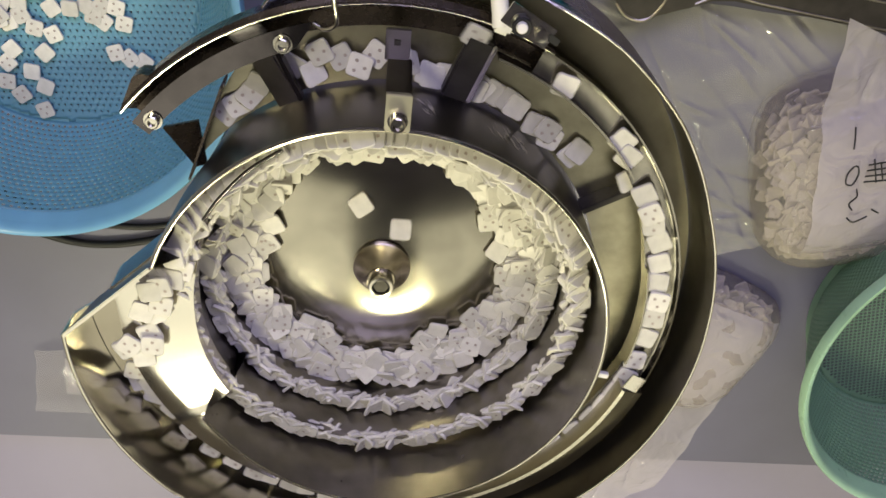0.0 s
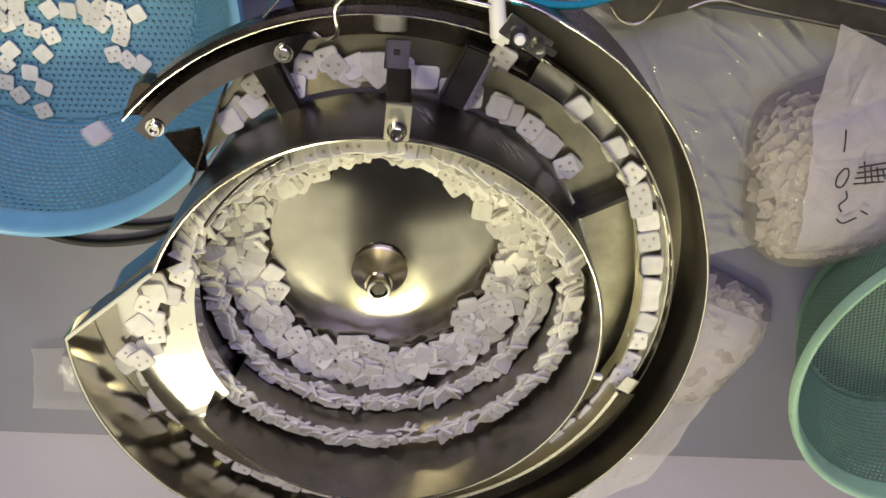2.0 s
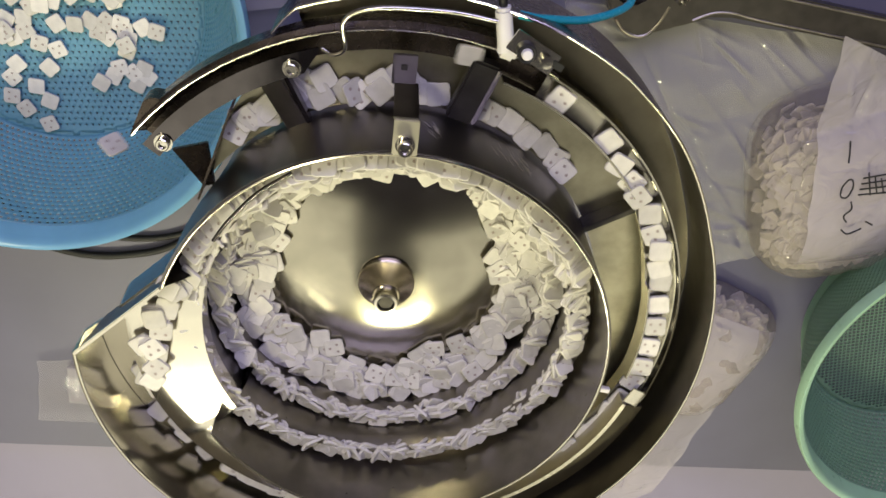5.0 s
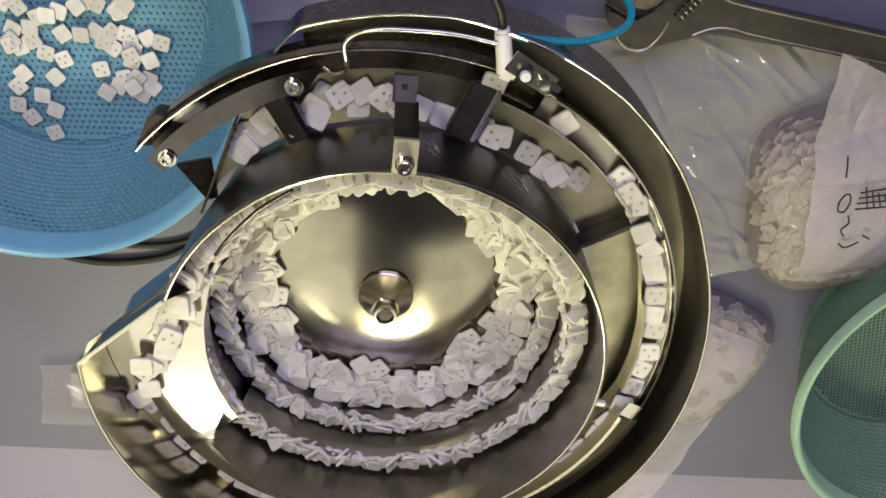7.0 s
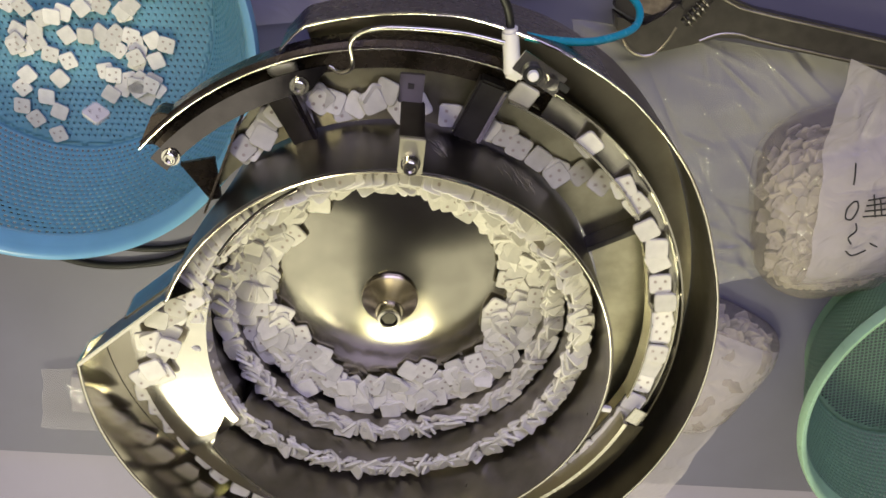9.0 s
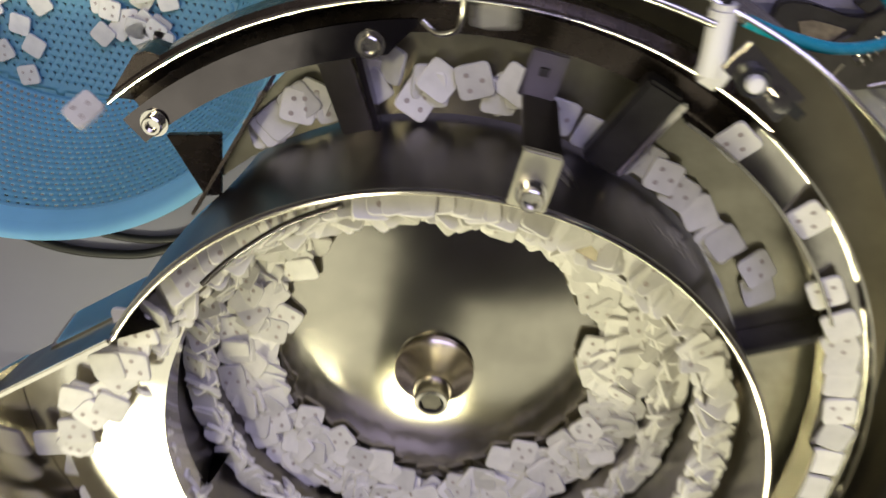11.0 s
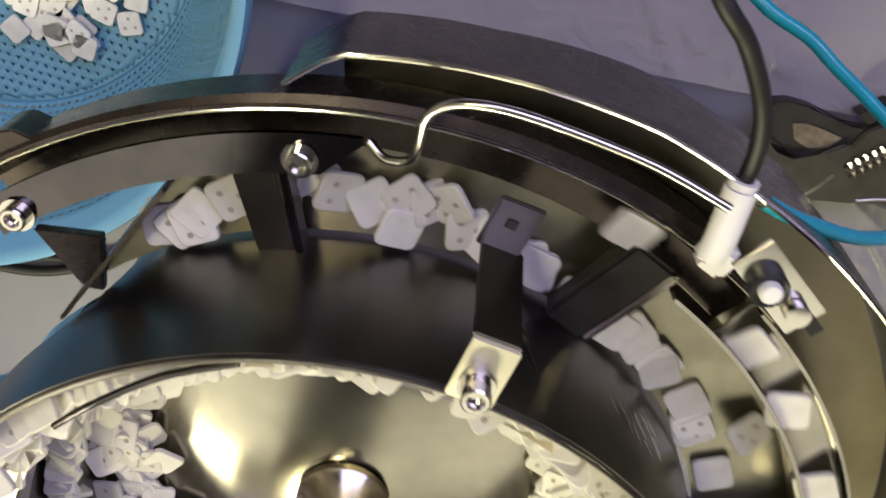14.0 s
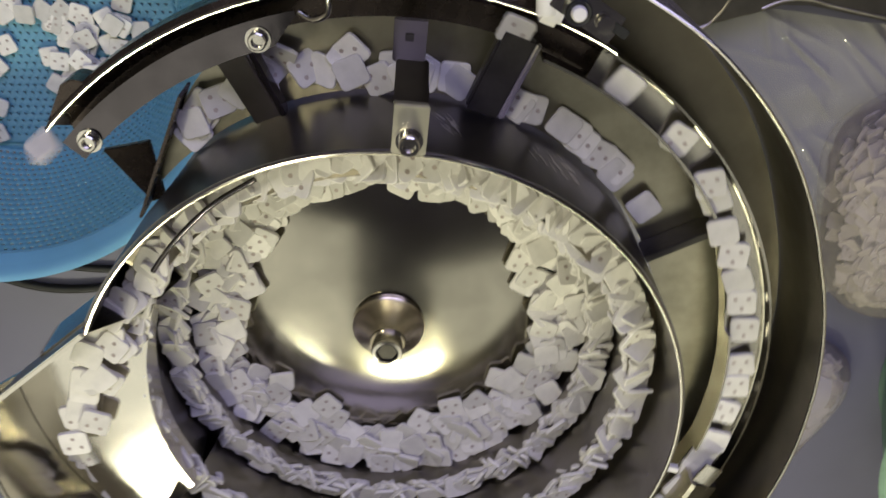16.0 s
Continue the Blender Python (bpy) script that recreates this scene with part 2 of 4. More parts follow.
def tube(points, r, n=10, steps=8, bm=None):
    bm = bm or bmesh.new()
    pts = spline(points, steps)
    loops = []
    up = Vector((0.13, 0.21, 1)).normalized()
    for i, p in enumerate(pts):
        d = (pts[min(i + 1, len(pts) - 1)] - pts[max(i - 1, 0)]).normalized()
        a = d.cross(up).normalized()
        b = a.cross(d)
        loops.append([bm.verts.new(p + r * (math.cos(2 * math.pi * k / n) * a + math.sin(2 * math.pi * k / n) * b)) for k in range(n)])
    for p, q in zip(loops, loops[1:]):
        for k in range(n):
            bm.faces.new((p[k], p[(k + 1) % n], q[(k + 1) % n], q[k]))
    bm.faces.new(loops[0][::-1])
    bm.faces.new(loops[-1])
    return bm


# ---- the room and the bench ----
def structure(name, bm, material, label):
    ob = part(name, bm, material, smooth=0)
    return tagged(ob, label, kind="structure")


# Unseen room shell: ceiling and wall tones shape what the steel mirrors.
structure("floor", box(5.0, 5.0, 0.1, pose(0, 0, -0.83)), PAINT, "grey workshop floor")
structure("ceiling", box(5.0, 5.0, 0.1, pose(0, 0, 2.75)), CEILING, "dim workshop ceiling")
# North wall is made dark so the steel mirrors darkness there.
structure("wall_north", box(5.0, 0.1, 3.48, pose(0, 2.55, 0.96)), SHADE, "unseen dark wall that darkens what the steel mirrors")
structure("wall_south", box(5.0, 0.1, 3.48, pose(0, -2.55, 0.96)), CREAM, "cream painted workshop wall")
structure("wall_east", box(0.1, 5.0, 3.48, pose(2.55, 0, 0.96)), CREAM, "cream painted workshop wall")
structure("wall_west", box(0.1, 5.0, 3.48, pose(-2.55, 0, 0.96)), CREAM, "cream painted workshop wall")

bench = thing("workbench", "grey laminate workbench with a pale lower front ledge", "workbench", at=(0, 0, -0.78))
bt = part("benchtop", box(2.2, 1.25, 0.035, pose(0.02, 0.164, -0.0175, 0, 0, -3.1), 0.003), BENCH, bench)
bt.location.z = 0.78
bl = part("front_ledge", box(2.2, 0.5, 0.03, pose(0.0, -0.70, -0.050, 0, 0, -3.1), 0.003), LOWBENCH, bench, "pale lilac front ledge")
bl.location.z = 0.78
for sx in (-1, 1):
    for sy in (-0.35, 0.65):
        leg = part("leg", box(0.05, 0.05, 0.745, pose(sx * 0.95, sy, 0.3725), 0.003), DARKPAINT, bench)


# ---- the feeder ----
feeder = thing("vibratory_bowl_feeder", "polished stainless steel vibratory bowl feeder standing on the bench", "bowl feeder")
WALL_T = 0.0005
# bowl: inner wall with two spiral ledges, and a shallow cone floor

def bead(r, z, q):
    """A rounded edge: the profile of a rolled rim."""
    return [(r + q * math.cos(k * math.pi / 4), z + q * math.sin(k * math.pi / 4)) for k in range(8)]


def rise(a):
    """The ledges climb towards the far side."""
    return math.sin(radians(a))


def rim_top(a):
    """The rim dips towards the landing plate."""
    return float(np.interp(a % 360, [200, 213, 221, 234, 248, 272], [-0.017, -0.017, -0.0145, -0.010, -0.0055, 0.0]))


def bowl_in(a, upper=True):
    u, w = 0.0045 + 0.0125 * rise(a), 0.003 + 0.003 * rise(a)
    line = [(0.1345, -0.090 + w), (0.1190, -0.079 + w), (0.1188, -0.082 + w), (0.1225, -0.128), (0.1225, -0.134)]
    head = [(0.1500, rim_top(a) if a < 0 else 0.0), (0.1500, -0.054 + u), (0.1300, -0.039 + u), (0.1297, -0.042 + u)] if upper else [(0.1297, -0.049)]
    return strip(head + line, -WALL_T)


part("bowl_wall", sweep(bowl_in, -147, 158, 150), BOWLIN, feeder)
part("bowl_wall", sweep(lambda a: bowl_in(a, False), 158, 213, 40), BOWLIN, feeder)
part("rim", sweep(lambda a: bead(0.1506, 0.0003 + (rim_top(a) if a < 0 else 0.0), 0.0010), -147, 158, 160), BRUSHED, feeder)


def bowl_out(a):
    b = a % 360
    top = -0.052 if 158 < b < 218 else -0.0005 + (rim_top(b) if b > 217 else 0.0)
    tuck = float(np.interp(b, [130, 146, 225, 240], [0, 1, 1, 0]))
    return strip([(0.1512 - 0.001 * (top < -0.01), top), (0.1512 - 0.0008 * tuck, min(-0.045, top - 0.002)), (0.1512 - 0.010 * tuck, -0.085), (0.150 - 0.02 * tuck, -0.125), (0.134, -0.17)], 0.0012)


part("outer_bowl_wall", sweep(bowl_out, 0, 360, 240), BOWLOUT, feeder, "smeared outer face of the bowl, dark reflection coloured in")
part("cone_floor", revolve([(0.1240, K - 0.1102), (0.112, K - 0.1083), (0.100, K - 0.1056), (0.085, K - 0.1023), (0.07, K - 0.0994), (0.055, K - 0.0969), (0.04, K - 0.0950), (0.03, K - 0.0941), (0.02, K - 0.0935), (0.0, K - 0.0930)], 160), CONE, feeder)
nut = part("centre_cone", revolve([(0.0215, K - 0.0925), (0.0212, K - 0.0895), (0.0195, K - 0.088), (0.0105, K - 0.0755), (0.0098, K - 0.074), (0.0098, K - 0.073), (0, K - 0.073)], 64), BRASSY, feeder, "turned steel centre cone")
part("cap_screw", revolve([(0.0088, K - 0.074), (0.0090, K - 0.0635), (0.0084, K - 0.0625), (0.0066, K - 0.0622), (0.0060, K - 0.0630), (0.0058, K - 0.0700), (0, K - 0.0700)], 48), BRUSHED, nut, "hexagon socket cap screw")
# Dark plug fills the socket, its blackness standing for the shade inside.
part("hex_socket_shade", prism([(0.0056 * math.cos(radians(60 * k)), 0.0056 * math.sin(radians(60 * k))) for k in range(6)], K - 0.0690, K - 0.0642), BLACKBAR, nut, "dark plug for the shade in the hexagon socket")
# drive below
part("drive_housing", revolve([(0, 0.004), (0.125, 0.004), (0.13, 0.012), (0.13, 0.15), (0.12, 0.16), (0.10, 0.165), (0.10, 0.19), (0.134, 0.215), (0, 0.215)], 64), DARKPAINT, feeder, "dark painted drive housing")


def scuffs(a0, a1, z0, z1, count, seed):
    """Bright slanting grind marks on the bowl's outer face."""
    q, bm = random.Random(seed), bmesh.new()
    for _ in range(count):
        a, z = q.uniform(a0, a1), q.uniform(z0, z1)
        da, dz, w = q.uniform(0.6, 2.6), -q.uniform(0.004, 0.013), q.uniform(0.0003, 0.0013)
        ring = [polar(0.1527, a + da * u, z + dz * u) + Vector((0, 0, w * math.sin(math.pi * u) * k)) for u, k in ((0, 0), (0.3, 1), (0.7, 1), (1, 0), (0.7, -1), (0.3, -1))]
        bm.faces.new([bm.verts.new(v) for v in ring])
    return bm


part("grind_marks", scuffs(76, 80, -0.022, -0.040, 16, 4), BRUSHED, feeder, "bright grind marks")
part("grind_marks", scuffs(52, 62, -0.026, -0.048, 26, 9), BRUSHED, feeder, "bright grind marks")


def outer_r(a):
    return float(np.interp(a, [-137, -60, -35, -14, 1, 14, 24, 40, 54, 66, 80, 92, 103.6, 108], [0.2030, 0.212, 0.216, 0.2185, 0.2205, 0.2235, 0.226, 0.2345, 0.239, 0.239, 0.236, 0.2295, 0.2265, 0.2160]))


def outer_top(a):
    return float(np.interp(a, [-137, -60, 50, 66, 80, 92, 108], [-0.001, -0.008, -0.012, -0.022, -0.036, -0.0455, -0.0465]))


def outer_face(a):
    return strip([(outer_r(a), outer_top(a)), (outer_r(a), -0.088)], 0.0016)


# One wall in separate steel tones: its lit and dark reflections are coloured in.
part("outer_wall", sweep(outer_face, -92, 58, 100), WALLDARK, feeder, "tall outer wall, dark reflections put into its tone")
part("outer_wall", sweep(outer_face, 58, 108, 40), RAIL, feeder, "polished outer wall, darkest reflections put into its tone")
part("outer_wall", sweep(outer_face, -137, -92, 40), BRUSHED, feeder, "brushed outer wall of the lower turn, lit tone")
part("outer_rim", sweep(lambda a: bead(outer_r(a) + 0.0008, outer_top(a) + 0.0005, 0.0010), -137, 108, 150), STEEL, feeder)
part("outer_wall", sweep(lambda a: strip([(0.2012, 0.0015), (0.2012, float(np.interp(a, [178, 183], [-0.020, -0.062])))], 0.0016), 178, 223, 60), STEEL, feeder)
part("outer_rim", sweep(bead(0.2020, 0.0022, 0.0013), 178, 223, 40), STEEL, feeder)
# straight wall from the bowl to the wide turn
P0, P1 = polar(0.1515, 158, 0), polar(0.2018, 178.3, 0)
dirw = (P1 - P0).normalized()
angw = math.degrees(math.atan2(dirw.y, dirw.x))
mid = (P0 + P1) / 2
def leaning_wall(p, q, top, low, tuck, t):
    """A sheet wall from p to q that leans inwards below its top edge."""
    bm = bmesh.new()
    d = (q - p).normalized()
    inn = Vector((d.y, -d.x, 0)) * (1 if d.y * -p.x - d.x * -p.y > 0 else -1)
    vs = [bm.verts.new(e + inn * (k * tuck + o) + Vector((0, 0, z))) for e in (p, q) for k, o, z in ((0, 0, top), (0, t, top), (1, t, low), (1, 0, low))]
    bm.faces.new(vs[:4])
    bm.faces.new(vs[4:])
    for k in range(4):
        bm.faces.new((vs[k], vs[(k + 1) % 4], vs[4 + (k + 1) % 4], vs[4 + k]))
    return bm


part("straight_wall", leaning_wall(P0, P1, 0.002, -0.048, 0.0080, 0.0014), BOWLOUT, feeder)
part("straight_rim", box((P1 - P0).length + 0.002, 0.0026, 0.0022, pose(mid.x, mid.y, K + 0.0025, 0, 0, angw), 0.0006), STEEL, feeder)
# ring floor
part("ring_floor", sweep(lambda a: strip([(0.1545, -0.0705), (0.2060, -0.0705)], -0.002), -137, 104, 140), STAINED, feeder, "wide stained steel ring floor")
def gutter(a):
    return strip([(0.2060, -0.0708), (outer_r(a) - 0.001, -0.0695)], -0.002)


# Gutter tones carry the wall's reflections too: dark, then bright on the lower turn.
part("gutter", sweep(gutter, -92, 104, 120), WALLDARK, feeder, "polished gutter along the outer wall, toned dark for its reflections")
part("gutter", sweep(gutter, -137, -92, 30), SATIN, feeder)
part("ring_floor", sweep(lambda a: strip([(0.1545, -0.0705), (float(np.interp(a, [104, 119, 138], [0.200, 0.184, 0.157])), -0.0705)], -0.002), 104, 138, 30), STAINED, feeder)


def wall_r(a, inset):
    """Distance from the axis, at the angle a, of a line set in from the straight wall's rim."""
    nx, ny = -dirw.y, dirw.x
    return (nx * P0.x + ny * P0.y - math.copysign(inset, nx * P0.x + ny * P0.y)) / (nx * math.cos(radians(a)) + ny * math.sin(radians(a)))


# landing plate at the bowl's outlet
def land(a):
    rin = float(np.interp(a, [138, 165, 180, 212, 213, 214, 223, 243], [0.1300, 0.1255, 0.1255, 0.129, 0.129, 0.152, 0.1535, 0.1535]))
    rout = min(float(np.interp(a, [138, 157, 158, 172, 178, 223, 232], [0.1493, 0.1493, 0.185, 0.185, 0.1785, 0.1805, 0.1805])), max(wall_r(a, 0.0045), 0.140) if 150 < a < 186 else 1.0)
    return strip([(rin + 0.0005, -0.052), (rin, -0.0305), (rout, -0.0345), (rout + 0.0008, -0.037), (rout + 0.0008, -0.062)], -0.0015)


def channel_floor(a):
    """The strip between the landing plate and the outer wall, sinking along the turn."""
    z = float(np.interp(a, [160, 185, 218, 226], [-0.040, -0.046, -0.056, -0.0595]))
    return strip([(0.150, z), (min(0.2008, wall_r(a, 0.0090)) if a < 184 else 0.2008, z)], -0.002)


part("channel_floor", sweep(channel_floor, 168, 224, 50), STEEL, feeder, "bright channel floor below the landing plate")
part("landing_plate", sweep(land, 138, 243, 110), STEEL, feeder, "bright smooth landing plate")


# outer track shelf with a low lip
def shelf(a):
    rin = float(np.interp(a, [-128, -30, -16, 10, 30, 80], [0.181, 0.184, 0.188, 0.186, 0.190, 0.194]))
    return strip([(rin, -0.060), (rin, -0.0485), (0.2065, -0.0515), (0.2085, -0.0505), (0.2085, -0.043)], -0.0012)


part("track_shelf", sweep(shelf, -128, 61, 120), TRACK, feeder, "narrow polished track shelf")
part("inner_fence", sweep([(0.1862, -0.050), (0.1862, -0.0405), (0.1874, -0.0405), (0.1874, -0.050)], -16, 9, 20), TRACK, feeder)
part("inner_fence", sweep([(0.192, -0.056), (0.192, -0.0425), (0.1934, -0.0425), (0.1934, -0.056)], 31, 68, 24), TRACK, feeder)
# torn, welded inner band of the lower right turn
part("weld_band", sweep(lambda a: [(0.190, -0.066), (0.190, -0.0312 - 0.0006 * noise.noise((a * 1.3, 0, 0))), (0.1922 + 0.0007 * noise.noise((a * 1.7, 3, 0)), -0.0302), (0.1930, -0.0312), (0.1935, -0.066)], -75, -21, 160), SATIN, feeder, "rough weld-edged band")
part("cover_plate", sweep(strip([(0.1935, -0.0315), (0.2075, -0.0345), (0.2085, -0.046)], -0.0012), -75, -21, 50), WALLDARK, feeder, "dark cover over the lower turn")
part("end_tab", box(0.018, 0.012, 0.0016, pose(*polar(0.197, -19.5, -0.034), 0, 0, 62), 0.0004), STEEL, feeder)


def radial_box(sx, sy, sz, r, a, z, bevel=0.0006, tiltx=0, tilty=0, yaw=0):
    p = polar(r, a, z)
    return box(sx, sy, sz, pose(p.x, p.y, p.z, 0, 0, a + yaw) @ pose(0, 0, 0, tiltx, tilty, 0), bevel)


part("divider_blade", radial_box(0.044, 0.0045, 0.016, 0.1745, 26.5, -0.0625), BLACKBAR, feeder, "blackened divider blade")
part("side_tab", radial_box(0.012, 0.004, 0.004, 0.158, -13.5, -0.012), WHITEP, feeder)


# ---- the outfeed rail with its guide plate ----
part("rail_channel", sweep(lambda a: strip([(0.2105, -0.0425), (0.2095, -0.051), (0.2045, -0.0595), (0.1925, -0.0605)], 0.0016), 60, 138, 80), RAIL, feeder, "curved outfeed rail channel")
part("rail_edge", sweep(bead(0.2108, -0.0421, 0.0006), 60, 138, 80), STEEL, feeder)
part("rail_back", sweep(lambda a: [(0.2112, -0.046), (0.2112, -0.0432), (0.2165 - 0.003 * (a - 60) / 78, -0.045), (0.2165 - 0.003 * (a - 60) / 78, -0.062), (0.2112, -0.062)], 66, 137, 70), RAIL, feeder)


def plate_profile(a):
    rin = float(np.interp(a, [101, 105.0, 138.5], [0.2005, 0.1885, 0.1895]))
    return [(rin, -0.0465), (rin, -0.0445), (0.2022, -0.0445), (0.2022, -0.0465)]


guide = part("guide_plate", sweep(plate_profile, 101.2, 138.5, 60), GUIDE, feeder, "mirror-polished curved guide plate, dark reflection coloured in")


def cap_bolt(parent, centre, axis, r=0.0042, h=0.005, washer=0.0058):
    bm = revolve([(0.0, 0.0), (washer, 0.0), (washer, 0.0012), (r, 0.0012), (r, h - 0.0005), (r - 0.0006, h), (r * 0.62, h), (r * 0.55, h - 0.0025), (0, h - 0.0025)], 24)
    m = Matrix.Translation(centre) @ Vector(axis).to_track_quat("Z", "Y").to_matrix().to_4x4()
    bmesh.ops.transform(bm, matrix=m, verts=bm.verts[:])
    return part("bolt", bm, STEEL, parent, "socket cap bolt on a washer")


cap_bolt(guide, polar(0.1935, 135.6, -0.0445), (0, 0, 1))
cap_bolt(guide, polar(0.1935, 106.8, -0.0445), (0, 0, 1))
part("guide_post", radial_box(0.040, 0.0135, 0.003, 0.1712, 111.8, -0.0550, tilty=-18), BOWLIN, feeder)
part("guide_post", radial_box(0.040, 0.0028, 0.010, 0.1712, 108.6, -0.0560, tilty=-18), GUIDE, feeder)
def sloped_plate(corners, t):
    """A flat four-cornered plate through corners in space, t thick."""
    bm = bmesh.new()
    hi = [bm.verts.new((x, y, K + z)) for x, y, z in corners]
    lo = [bm.verts.new((x, y, K + z - t)) for x, y, z in corners]
    bm.faces.new(hi)
    bm.faces.new(lo[::-1])
    for k in range(4):
        bm.faces.new((lo[k], lo[(k + 1) % 4], hi[(k + 1) % 4], hi[k]))
    bmesh.ops.bevel(bm, geom=bm.edges[:], offset=0.0005, segments=2, affect="EDGES")
    return bm


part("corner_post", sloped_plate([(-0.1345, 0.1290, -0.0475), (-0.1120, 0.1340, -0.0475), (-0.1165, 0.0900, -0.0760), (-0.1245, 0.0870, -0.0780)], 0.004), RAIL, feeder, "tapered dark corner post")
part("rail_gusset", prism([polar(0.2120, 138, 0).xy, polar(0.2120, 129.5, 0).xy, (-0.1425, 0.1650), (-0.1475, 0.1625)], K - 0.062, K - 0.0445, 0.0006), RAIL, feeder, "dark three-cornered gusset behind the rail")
# return chute wall where rejected tiles leave the ring floor
A0, A1 = Vector((-0.0935, 0.1535, K)), Vector((-0.1205, 0.0890, K))
dc = A1 - A0
mc = (A0 + A1) / 2
part("chute_wall", box(dc.length, 0.0016, 0.022, pose(mc.x - 0.003, mc.y + 0.001, K - 0.064, 0, 0, math.degrees(math.atan2(dc.y, dc.x))), 0.0004), RAIL, feeder)

# bracket bolted to the bowl, and the black block beside it
brk = part("bracket", radial_box(0.0225, 0.0148, 0.0018, 0.1625, 85.6, 0.0022), SATIN, feeder, "bent steel bracket")
part("bracket_arm", radial_box(0.0018, 0.0148, 0.0465, 0.1757, 85.8, -0.0207, tilty=-4.6), BOWLIN, brk)
part("bracket_foot", radial_box(0.0225, 0.0148, 0.0018, 0.1880, 86.4, -0.0395, tilty=-17), BOWLOUT, brk)
# Dark patch laid on the foot in place of a shaded hole.
part("foot_hole_shade", radial_box(0.0038, 0.0038, 0.0008, 0.1897, 86.5, -0.0378, 0.0002, tilty=-17), BLACKBAR, brk, "dark patch for the shade in the threaded hole")
cap_bolt(brk, polar(0.1580, 85.6, 0.0031), (0, 0, 1), 0.0045, 0.0075, 0.0058)
blk = part("stop_block", box(0.046, 0.0175, 0.010, pose(0.0545, 0.1690, K - 0.0560, 0, 0, 69) @ pose(0, 0, 0, 0, -13, 0), 0.0014), BLACKBAR, feeder, "blackened stop block with a worn edge")
part("worn_edge", box(0.044, 0.003, 0.004, pose(0.0630, 0.1655, K - 0.0518, 0, 0, 69) @ pose(0, 0, 0, 0, -13, 0), 0.001), BRUSHED, blk)
# wiper wire inside the rim
part("wiper_wire", tube([polar(0.146, 112, -0.004), polar(0.143, 122, -0.005), polar(0.139, 133, -0.006), polar(0.1365, 141, -0.008)], 0.0013), GUIDE, feeder, "dull steel wiper wire")
# air nozzle: white fitting, clamp, bent steel tube
part("clamp_plate", box(0.030, 0.013, 0.002, pose(0.0845, 0.2085, K - 0.0135, 0, 0, -32), 0.0004), STEEL, feeder)
screw = part("adjusting_screw", revolve([(0, K - 0.0128), (0.0033, K - 0.012), (0.0033, K - 0.0068), (0.0027, K - 0.006), (0, K - 0.0058)], 20, None, (0.0800, 0.2090)), WHITEP, feeder, "white tipped adjusting screw")
part("screw_collar", revolve([(0.0034, K - 0.0125), (0.0056, K - 0.0125), (0.0056, K - 0.0085), (0.0050, K - 0.0078), (0.0034, K - 0.0085)], 24, None, (0.0800, 0.2090)), RUBBER, screw, "black collar")
# Black patch on the clamp plate stands for shade in a slot.
part("slot_shade", box(0.0075, 0.0042, 0.0005, pose(0.0985, 0.2010, K - 0.0122, 0, 0, -32), 0.0002), RUBBER, feeder, "dark patch for the slot shade in the clamp plate")
part("adjusting_screw", revolve([(0, K - 0.012), (0.0036, K - 0.012), (0.0036, K - 0.008), (0, K - 0.0078)], 16, None, (0.0915, 0.2040)), STEEL, feeder)
part("nozzle_fitting", tube([(0.0706, 0.2030, K - 0.0315), (0.0700, 0.2100, K - 0.0310), (0.0688, 0.2190, K - 0.0308), (0.0677, 0.2268, K - 0.0306)], 0.0050, 18, 3), WHITEP, feeder, "white plastic elbow fitting")
part("fitting_ring", tube([(0.0677, 0.2270, K - 0.0306), (0.0674, 0.2294, K - 0.0305)], 0.0045, 16, 2), WHITEP, feeder)
part("nozzle_block", box(0.011, 0.011, 0.010, pose(0.0722, 0.2035, K - 0.0325, 0, 0, -20), 0.002), WHITEP, feeder)
part("air_tube", tube([(-0.0375, 0.1975, K - 0.046), (-0.031, 0.1950, K - 0.043), (-0.0245, 0.1985, K - 0.040), (-0.0235, 0.2060, K - 0.036), (-0.0240, 0.2160, K - 0.033), (-0.019, 0.2230, K - 0.030), (-0.008, 0.2270, K - 0.028), (0.010, 0.2280, K - 0.027), (0.040, 0.2265, K - 0.026), (0.064, 0.2230, K - 0.022)], 0.00155), BRUSHED, feeder, "bent steel air tube")

part("air_hose", tube([(0.0675, 0.2285, K - 0.0305), (0.0668, 0.2340, K - 0.0300), (0.0640, 0.2430, K - 0.0275), (0.0575, 0.2540, K - 0.0235), (0.0440, 0.2680, K - 0.0165), (0.0290, 0.2800, K - 0.0160), (0.0100, 0.3100, K - 0.040), (0.0, 0.36, K - 0.11), (0.0, 0.44, K - 0.24), (0.0, 0.58, 0.006)], 0.0026, 12), RUBBER, feeder, "black air hose")
part("tube_sleeve", tube([(0.0690, 0.2262, K - 0.0306), (0.0780, 0.2243, K - 0.0318)], 0.0021, 12, 2), STEEL, feeder)
part("teal_tube", tube([(0.0770, 0.2245, K - 0.0317), (0.0800, 0.2238, K - 0.0320), (0.0920, 0.2210, K - 0.036), (0.1180, 0.2170, K - 0.048), (0.1400, 0.2180, K - 0.062), (0.1520, 0.2210, K - 0.075), (0.1540, 0.2290, K - 0.088), (0.1425, 0.2380, K - 0.100), (0.1256, 0.2460, K - 0.105), (0.1025, 0.2560, K - 0.110), (0.06, 0.28, K - 0.13), (0.02, 0.40, K - 0.22), (0.02, 0.52, 0.006)], 0.0025, 12), TEAL, feeder, "teal pneumatic tube")


# ---- tiles ----
S, TH = 0.0153, 0.0024


